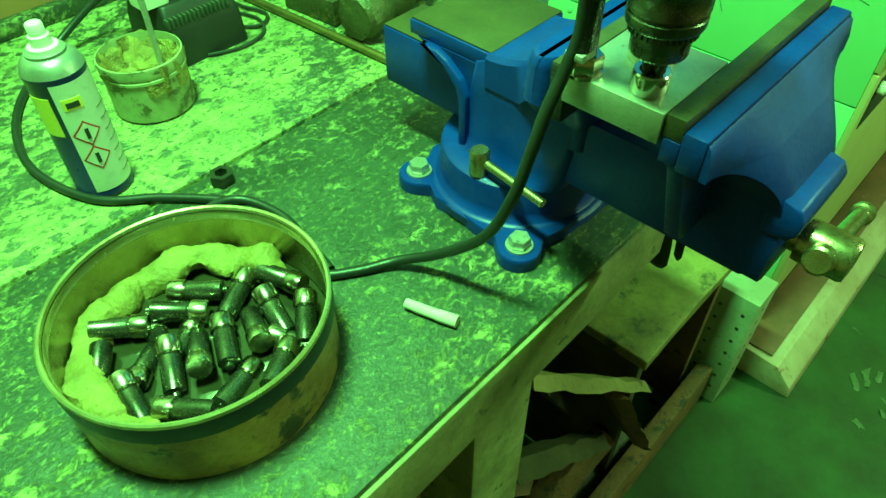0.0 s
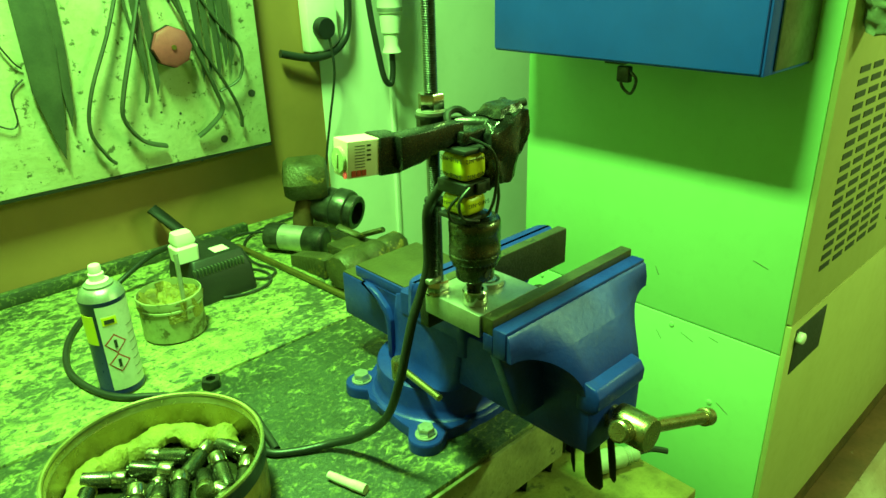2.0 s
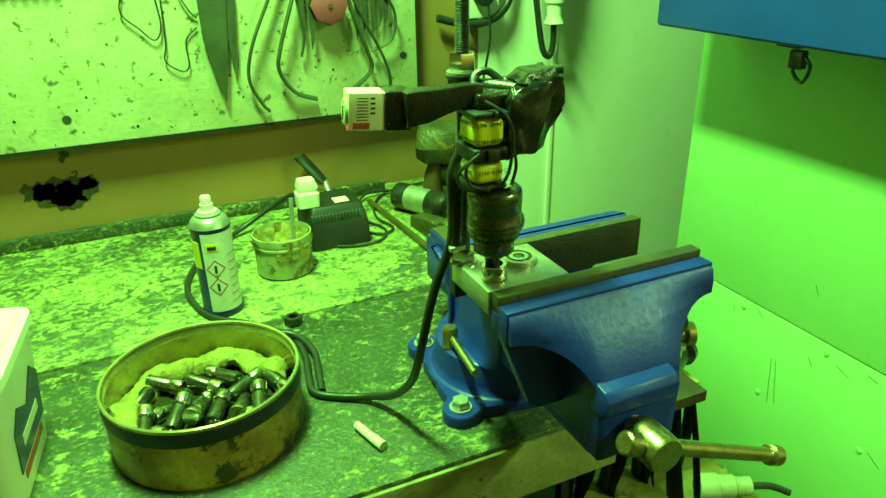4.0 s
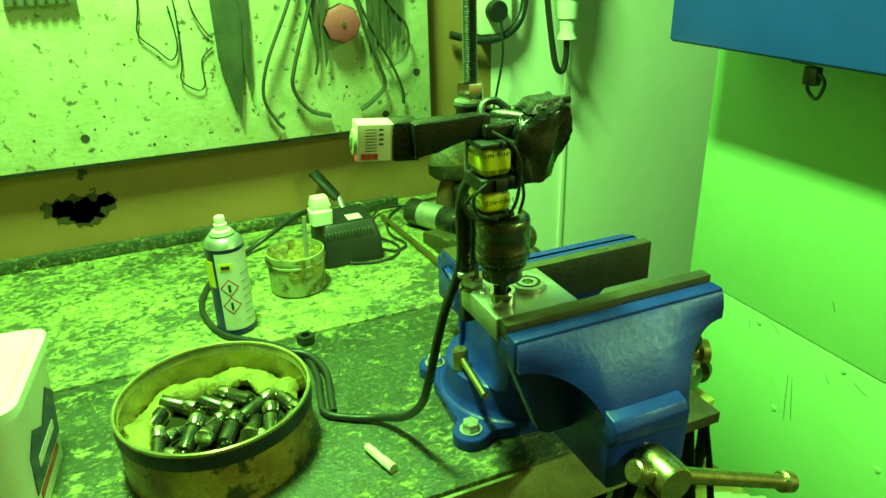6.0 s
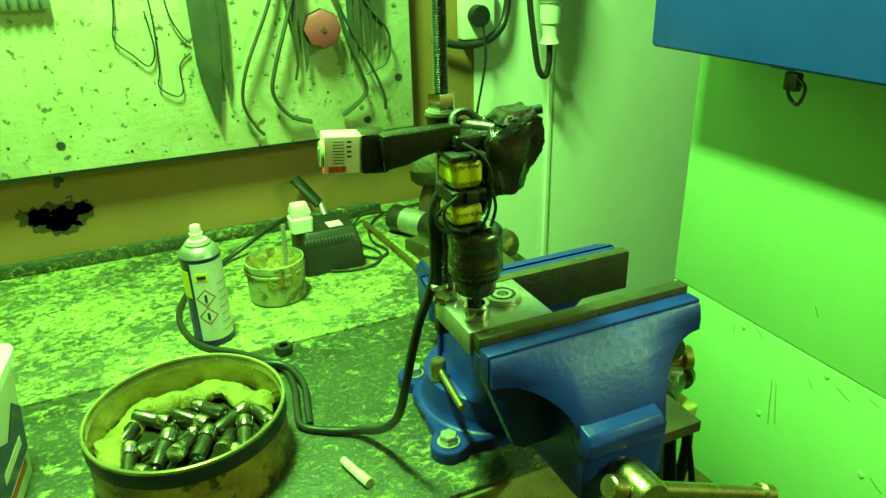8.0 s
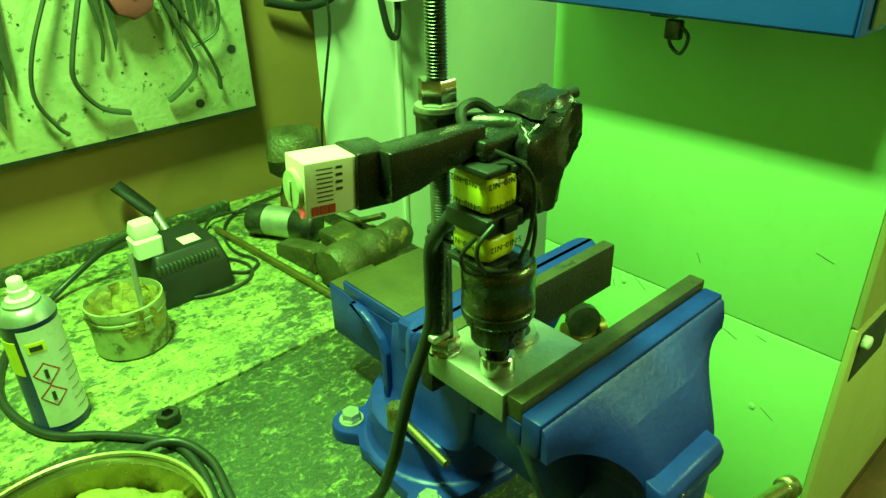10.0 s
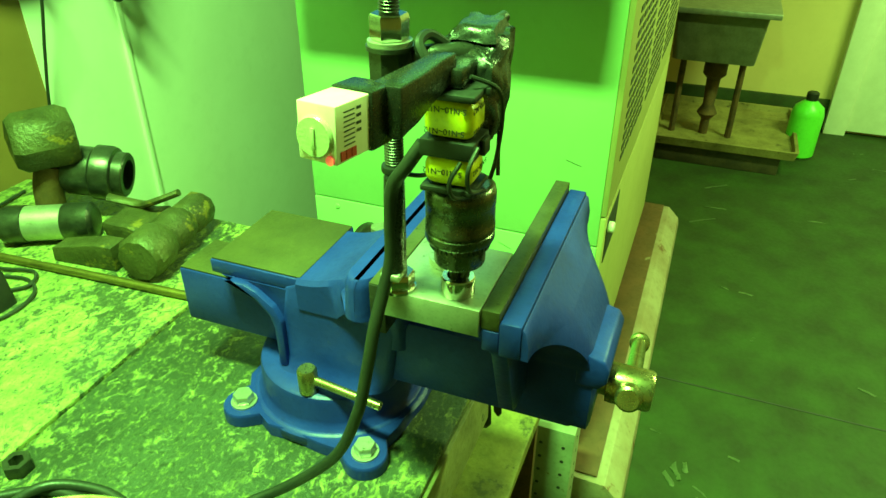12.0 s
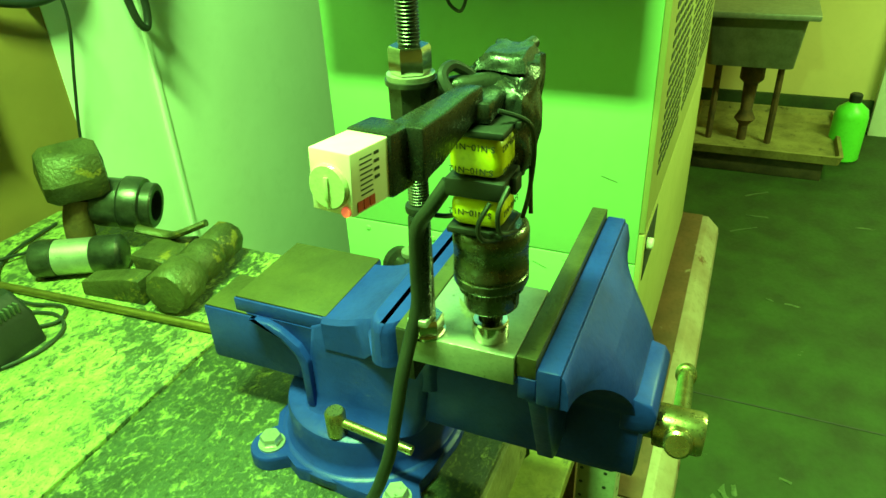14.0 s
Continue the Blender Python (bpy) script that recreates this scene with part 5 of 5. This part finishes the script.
single("saw_blade", bm_prism([(-0.062, 1.40), (-0.040, 1.40), (-0.044, 1.22), (-0.052, 1.13), (-0.060, 1.10), (-0.064, 1.17)], "y", PF - 0.001, PF + 0.004, 0.0008), M["hose"], "short dark pointed blade hanging on the board", "blade")
tape_m = thing("tape_measure", "red tape measure hanging on the board", "tape measure", (0.112, PF - 0.014, 1.205))
part("case", bm_lathe([(0.028, -0.012), (0.033, -0.009), (0.033, 0.011), (0.03, 0.0125)], 8, axis="y"), M["mauve"], tape_m)
part("screw", bm_lathe([(0.004, -0.0145), (0.004, -0.012)], 12, axis="y"), M["brass"], tape_m)
part("case_rim", bm_lathe([(0.0345, 0.0), (0.0345, 0.006)], 8, axis="y"), M["black"], tape_m)
for pts in ([(-0.205, 0, 1.33), (-0.215, -0.003, 1.25), (-0.222, -0.003, 1.21), (-0.20, -0.003, 1.185), (-0.178, -0.003, 1.165), (-0.165, -0.003, 1.19), (-0.170, 0, 1.25)],
            [(-0.165, 0, 1.33), (-0.160, -0.003, 1.24), (-0.163, -0.003, 1.16), (-0.168, -0.003, 1.13), (-0.145, -0.003, 1.112), (-0.132, -0.003, 1.12), (-0.13, 0, 1.16), (-0.11, 0, 1.18)],
            [(-0.14, 0, 1.33), (-0.135, -0.003, 1.25), (-0.120, -0.003, 1.21), (-0.108, 0, 1.195)]):
    single("hanging_wire", bm_tube([(x, PF + 0.008 + dy, z) for x, dy, z in pts], 0.0014, 6, 8), M["rubber"], "thin bent wire hanging on the board", "wire")
for k in range(7):
    x = -0.39 + 0.014 * k
    single("hanging_socket", bm_lathe([(0.006, 1.262), (0.0075, 1.264), (0.0075, 1.287), (0.005, 1.293)], 12, (x, PF, 0)), M["alu"], "small steel socket hanging in a row", "socket", "sockets on the board")

# ---- sockets and plug on the wall ----
WY = 0.828
so = thing("wall_socket", "cream wall socket with a black plug", "socket", (0.432, WY, 1.205))
part("plate", bm_box(-0.03, 0.04, -0.03, 0.0, -0.045, 0.06, 0.004), M["white"], so)
part("black_plug", bm_lathe([(0.019, -0.05), (0.021, -0.046), (0.021, -0.0305)], 24, (0.0, 0, 0.0), "y"), M["black"], so)
single("socket_lead", bm_tube([(0.438, WY - 0.045, 1.19), (0.440, WY - 0.05, 1.12), (0.432, WY - 0.03, 1.02), (0.420, WY - 0.02, 0.93), (0.41, WY - 0.02, 0.80)], 0.0025, 8, 8), M["rubber"], "thin black lead hanging from the wall socket", "cable")
single("wall_cable", bm_tube([(0.34, WY - 0.02, 1.165), (0.41, WY - 0.028, 1.150), (0.47, WY - 0.03, 1.165), (0.505, WY - 0.02, 1.22), (0.51, WY - 0.015, 1.40)], 0.008, 10, 8), M["rubber"], "thick black cable curving on the wall", "cable")
pl = thing("hanging_connector", "grey industrial plug connector hanging by its cable", "plug", (0.580, 0.765, 1.205))
part("shell", bm_lathe([(0.030, 0.16), (0.030, 0.062), (0.026, 0.055), (0.026, 0.02), (0.022, 0.016), (0.020, -0.02), (0.016, -0.024), (0.014, -0.045), (0.020, -0.060), (0.012, -0.062)], 20), M["white"], pl)
part("collar", bm_lathe([(0.027, 0.022), (0.027, 0.030)], 20), M["alu"], pl)
part("cable", bm_tube([(0, 0, -0.06), (0.0, 0, -0.10), (-0.008, 0, -0.125), (-0.024, 0, -0.11), (-0.034, 0.005, -0.05), (-0.045, 0.012, 0.05), (-0.05, 0.02, 0.2)], 0.0065, 10, 8), M["rubber"], pl)

# ---- cabinet with vents, on its plinth ----
cabn = thing("machine_cabinet", "tall pale green machine cabinet with slotted cream front", "cabinet", (0.812, -0.030, 0))
part("side_panel", bm_box(0.0, 0.02, 0.004, 0.615, 0.6410, 2.0, 0.003), M["cab"], cabn)
part("side_panel", bm_box(0.0, 0.02, 0.004, 0.615, 0.150, 0.6385, 0.003), M["cab"], cabn)
part("carcass", bm_box(0.012, 1.185, 0.012, 0.61, 0.145, 1.99), M["dark_wood"], cabn)
part("front_panel", bm_box(0.003, 1.19, -0.006, 0.006, 0.705, 2.0, 0.002), M["cab_front"], cabn)
lowf = part("front_door", bm_box(0.003, 1.19, -0.006, 0.006, 0.150, 0.701, 0.002), M["cab_front"], cabn)
part("handle_recess", bm_box(0.030, 0.175, -0.0075, -0.005, 0.590, 0.685, 0.001), M["ink"], lowf, "dark recessed latch")
part("knob", bm_lathe([(0.008, -0.02), (0.011, -0.018), (0.011, -0.008)], 16, (0.040, 0, 0.668), "y"), M["white"], lowf)
slot_mesh = mesh_of("vent_slot", bm_box(0, 0.046, -0.0072, -0.0058, 0, 0.0105), M["ink"], False)
for x0, cols in ((0.085, 5), (0.45, 5), (0.815, 5)):
    for r in range(18):
        for c in range(cols):
            o = new("vent_slot", slot_mesh)
            o.parent, o.location = cabn, (x0 + 0.064 * c, 0, 0.785 + 0.0208 * r)
for y, z in ((0.41, 0.622), (0.22, 0.622), (0.56, 0.622), (0.34, 0.46), (0.12, 0.48)):
    part("rivet", bm_lathe([(0.0062, -0.0012), (0.0050, -0.0032), (0.001, -0.0038)][::-1], 12, (0.001, y, z), "x"), M["cab"], cabn)
for k, (y, z, l, a) in enumerate(((0.30, 0.46, 0.09, 80), (0.315, 0.45, 0.10, 84), (0.17, 0.60, 0.03, 20), (0.24, 0.58, 0.02, 50), (0.36, 0.62, 0.035, 35), (0.12, 0.62, 0.02, 10), (0.08, 0.47, 0.03, 30), (0.26, 0.72, 0.02, 60), (0.05, 0.80, 0.03, 15), (0.43, 0.60, 0.015, 70))):
    d = (0, math.cos(radians(a)), math.sin(radians(a)))
    bars("scratch", [(0, l * 0.55, 0, 0.0009), (l * 0.5, l, 0.0006, 0.0014)], (-0.0001, y, z), d, (0, -d[2], d[1]), (-1, 0, 0), M["sink"], cabn)
pn = tagged(new("plinth"), "pinkish worn raised plinth under the cabinet", "", "", "structure")
part("kerb", bm_prism([(-0.166, 0.0), (-0.160, 0.030), (-0.120, 0.070), (-0.02, 0.075), (-0.02, 0.0)], "x", 0.76, 2.19, 0.003), M["plinth"], pn)
part("inner_strip", bm_box(0.775, 2.18, -0.100, -0.0285, 0.0735, 0.0785, 0.001), M["rust_paint"], pn, "rust-red worn strip along the cabinet")
part("base_rail", bm_box(0.815, 2.0, -0.028, 0.10, 0.0755, 0.1445), M["rust"], pn)
part("base", bm_box(0.79, 2.2, -0.0198, 0.58, 0.0, 0.074), M["plinth"], pn)
post = part("end_block", bm_box(0.64, 0.72, -0.055, 0.035, 0.0, 0.32, 0.003), M["post"], pn, "pale perforated angle post")
for k in range(7):
    for y in (-0.035, 0.010):
        part("slot", bm_lathe([(0.0038, -0.0006), (0.0038, 0.0006)], 12, (0.64, y, 0.05 + 0.038 * k), "x"), M["ink"], post)
    part("slot", bm_lathe([(0.0038, -0.0006), (0.0038, 0.0006)], 12, (0.68, -0.055, 0.05 + 0.038 * k), "y"), M["ink"], post)

bb = thing("blue_wall_box", "bright blue steel box mounted on the cabinet side", "box", (0.645, 0.012, 1.160))
part("box", bm_box(0.0, 0.166, 0.0, 0.518, 0.0, 0.5, 0.003), M["blue_box"], bb)
part("door", bm_box(-0.006, -0.0005, 0.004, 0.514, 0.004, 0.5, 0.002), M["blue_box"], bb)
part("side_plate", bm_box(0.030, 0.164, -0.0040, -0.0006, 0.006, 0.5, 0.001), M["sink"], bb, "dull grey steel side of the box")
hk = part("hasp", bm_box(0.05, 0.07, 0.262, 0.302, -0.012, 0.0, 0.002), M["dark_steel"], bb)
part("padlock_body", bm_box(0.052, 0.066, 0.252, 0.277, -0.042, -0.014, 0.003), M["dark_steel"], bb)
part("padlock_link", bm_tube([(0.058, 0.257, -0.02), (0.056, 0.239, -0.035), (0.058, 0.249, -0.06), (0.058, 0.267, -0.05), (0.058, 0.273, -0.03)], 0.0028, 8, 6), M["dark_steel"], bb)

rg = [(0.800, -0.062, 1.36), (0.826, -0.062, 1.30), (0.850, -0.064, 1.262), (0.868, -0.066, 1.236), (0.882, -0.066, 1.220)]
single("hanging_rag", roughen(roughen(bm_tube(rg, [0.020 + 0.0006 * k for k in range(25)], 18, 6, 0.8), 0.009, 42), 0.004, 110), M["post"], "pale crumpled cloth hanging over the cabinet front", "rag")

# ---- under the bench and beside it ----
st = thing("timber_box", "stained timber box with plank top beside the bench", "box", (0, 0, 0))
part("top", roughen(bm_box(0.30, 0.60, 0.0, 0.26, 0.43, 0.45, 0.003), 0.003, 25, 3), M["box_top"], st, "oil-stained yellow plank top")
part("end_board", bm_box(0.305, 0.325, 0.01, 0.25, 0.02, 0.4295, 0.002), M["dark_wood"], st)
part("end_board", bm_box(0.575, 0.595, 0.01, 0.25, 0.02, 0.4295, 0.002), M["rust_wood"], st)
part("leg", bm_box(0.305, 0.345, 0.01, 0.05, 0.0, 0.019), M["dark_wood"], st)
part("leg", bm_box(0.555, 0.595, 0.01, 0.05, 0.0, 0.019), M["dark_wood"], st)
def offcut(a, b, w, th, mt, lab):
    """A split board end: a tapered plank with torn ends."""
    bm = bm_tube([a, Vector(a).lerp(Vector(b), 0.5), b], [w, w * 0.96, w * 0.9], 4, 1, th)
    return single("timber_offcut", roughen(bm, 0.006, 40, 4), M[mt], lab, "timber", "offcuts under the bench")


for row in (((0.00, 0.03, 0.52), (0.26, 0.02, 0.26), 0.026, 0.5, "dark_wood", "dark splintered timber offcut leaning under the bench"),
            ((0.06, 0.05, 0.62), (0.30, -0.004, 0.40), 0.018, 0.5, "wood", "pale split timber lath under the bench"),
            ((0.24, 0.015, 0.43), (0.36, -0.012, 0.16), 0.030, 0.35, "rust_wood", "reddish torn board standing against the box"),
            ((0.10, 0.18, 0.60), (0.28, 0.10, 0.25), 0.024, 0.6, "dark_wood", "dark timber offcut under the bench"),
            ((-0.05, 0.20, 0.30), (0.26, 0.06, 0.10), 0.040, 0.4, "rust_wood", "rusty red plank under the bench"),
            ((0.02, 0.06, 0.10), (0.30, 0.03, 0.22), 0.030, 0.4, "rust_wood", "broken reddish timber piece under the bench"),
            ((0.05, 0.04, 0.30), (0.16, 0.02, 0.06), 0.034, 0.3, "wood", "broken pale board end under the bench"),
            ((0.16, 0.05, 0.06), (0.42, 0.03, 0.10), 0.036, 0.5, "dark_wood", "oily dark timber block on the floor")):
    offcut(*row)
single("kick_board", bm_box(-0.2, 0.63, -0.03, 0.0, 0.004, 0.12, 0.003), M["rust_wood"], "long worn reddish timber board along the floor", "board")
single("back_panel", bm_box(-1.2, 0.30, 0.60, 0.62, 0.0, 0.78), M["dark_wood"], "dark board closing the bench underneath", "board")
sk = thing("connector", "white threaded plastic connector lying on the timber box", "connector", (0.545, 0.13, 0.4735))
sk.rotation_euler = (0, 0, radians(-25))
part("shell", bm_lathe([(0.014, -0.05), (0.022, -0.046), (0.022, -0.015), (0.019, -0.013), (0.019, 0.012), (0.016, 0.014), (0.0145, 0.016), (0.016, 0.018), (0.0145, 0.021), (0.016, 0.024), (0.0145, 0.027), (0.016, 0.03), (0.016, 0.04), (0.008, 0.043)], 18, axis="x"), M["post"], sk)
part("cord", bm_tube([(0.04, 0, 0), (0.08, 0.01, -0.01), (0.11, 0.0, -0.016)], 0.006, 8, 5), M["rubber"], sk)
def strap(path, widths, label):
    """A flat hanging strap that widens towards its rounded tip."""
    return single("black_strap", bm_tube(path, widths, 12, 1, 0.3), M["black"], label, "strap", "straps under the bench")


strap([(0.312, 0.040, 0.792), (0.322, 0.044, 0.74), (0.334, 0.047, 0.67), (0.343, 0.049, 0.625), (0.349, 0.050, 0.595), (0.353, 0.051, 0.583), (0.355, 0.052, 0.578)], [0.009, 0.011, 0.014, 0.017, 0.017, 0.012, 0.005], "wide black strap end hanging under the vise")
strap([(0.332, 0.034, 0.792), (0.348, 0.032, 0.72), (0.362, 0.030, 0.64), (0.369, 0.030, 0.60), (0.372, 0.030, 0.590)], [0.005, 0.006, 0.007, 0.006, 0.002], "narrow black strap end hanging under the vise")
strap([(0.296, 0.060, 0.792), (0.304, 0.065, 0.72), (0.318, 0.068, 0.64), (0.325, 0.07, 0.615)], [0.004, 0.004, 0.004, 0.002], "thin black strip hanging under the vise")
rk = thing("parts_rack", "dark steel rack heaped with old valves and fittings", "rack", (0.37, 0.33, 0))
part("shelf", roughen(bm_box(-0.09, 0.16, -0.13, 0.12, 0.62, 0.64, 0.003), 0.008, 40, 3), M["crust"], rk, "shelf crusted with yellow-green grease")
for x, y in ((-0.08, -0.10), (0.12, -0.10), (-0.08, 0.11), (0.12, 0.11)):
    part("leg", bm_box(x - 0.008, x + 0.008, y - 0.008, y + 0.008, 0.0, 0.6195), M["black"], rk)
for k in range(11):
    xx, yy = 0.152 - 0.022 * k, -0.118 + 0.016 * (k % 3)
    part("hanging_strip", bm_tube([(xx, yy, 0.618), (xx + 0.006 * math.sin(k), yy - 0.004, 0.54), (xx + 0.012 * math.sin(k * 1.9), yy + 0.006, 0.46), (xx + 0.016 * math.sin(k * 2.3), yy + 0.012, 0.34 + 0.03 * (k % 4))], 0.0125, 8, 4, 0.22), M[("black", "hose", "dark_wood")[k % 3]], rk)
for (x, y, z, yaw, l, r, mt) in ((0.500, 0.235, 0.668, 30, 0.05, 0.024, "dark_steel"), (0.505, 0.25, 0.712, -20, 0.035, 0.02, "brass"), (0.37, 0.28, 0.675, 70, 0.06, 0.028, "cast"), (0.41, 0.37, 0.68, 10, 0.07, 0.03, "dark_steel"), (0.34, 0.25, 0.74, -40, 0.05, 0.03, "cast"), (0.50, 0.27, 0.75, 60, 0.05, 0.026, "dark_steel")):
    v = thing("old_valve", "greasy old pipe valve heaped on the rack", "valve", (x, y, z), "valves on the rack")
    v.rotation_euler = (0, 0, radians(yaw))
    part("body", bm_lathe([(r * 0.5, -l), (r, -l + 0.004), (r, -l + 0.016), (r * 0.65, -l + 0.02), (r * 0.7, 0), (r * 0.65, l - 0.02), (r, l - 0.016), (r, l - 0.004), (r * 0.5, l)], 18, axis="x"), M[mt], v)
    part("stem", bm_lathe([(r * 0.4, 0), (r * 0.4, r * 1.2), (r * 0.6, r * 1.25), (r * 0.6, r * 1.5)], 12), M["steel"], v)

# ---- far end of the room ----
sn = thing("sink", "dull steel sink on legs over a low tray", "sink", (2.84, -0.43, 0))
part("basin", bm_loft([ring_xy(0.0, 0.4, 0.09, 0.43, 0.46, 0.03), ring_xy(0.0, 0.45, 0.07, 0.45, 0.66, 0.02)]), M["sink"], sn)
part("rim", bm_box(-0.03, 0.5, 0.03, 0.49, 0.66, 0.685, 0.006), M["alu"], sn)
part("drain", bm_lathe([(0.05, 0.459), (0.05, 0.38), (0.03, 0.36), (0.025, 0.24), (0.045, 0.20), (0.02, 0.17), (0.02, 0.10)], 16, (0.12, 0.24, 0)), M["rust"], sn)
for y in (0.13, 0.38):
    part("leg", bm_tube([(0.1, y, 0.47), (0.1, y, 0.09)], 0.014, 8, 1), M["rust"], sn)
part("tray_base", bm_box(-0.03, 0.53, -0.10, 0.43, 0.0, 0.085, 0.004), M["dark_wood"], sn)
part("tray", bm_loft([ring_xy(-0.05, 0.55, -0.155, 0.45, 0.086, 0.02), ring_xy(-0.06, 0.56, -0.165, 0.46, 0.125, 0.02), ring_xy(-0.045, 0.545, -0.150, 0.445, 0.125, 0.018), ring_xy(-0.04, 0.54, -0.145, 0.44, 0.10, 0.018)]), M["wood"], sn, "stained brown tray")
bo = thing("green_bottle", "bright green plastic bottle with dark cap on the floor", "bottle", (3.105, -0.625, 0))
part("body", bm_lathe([(0.062, 0.001), (0.07, 0.01), (0.07, 0.20), (0.062, 0.235), (0.03, 0.262), (0.024, 0.268)], 28), M["green_plastic"], bo)
part("cap", bm_lathe([(0.026, 0.268), (0.026, 0.30), (0.02, 0.305)], 18), M["black"], bo)


def motions():
    """Nothing but the camera travels: the rig only hums."""


motions()
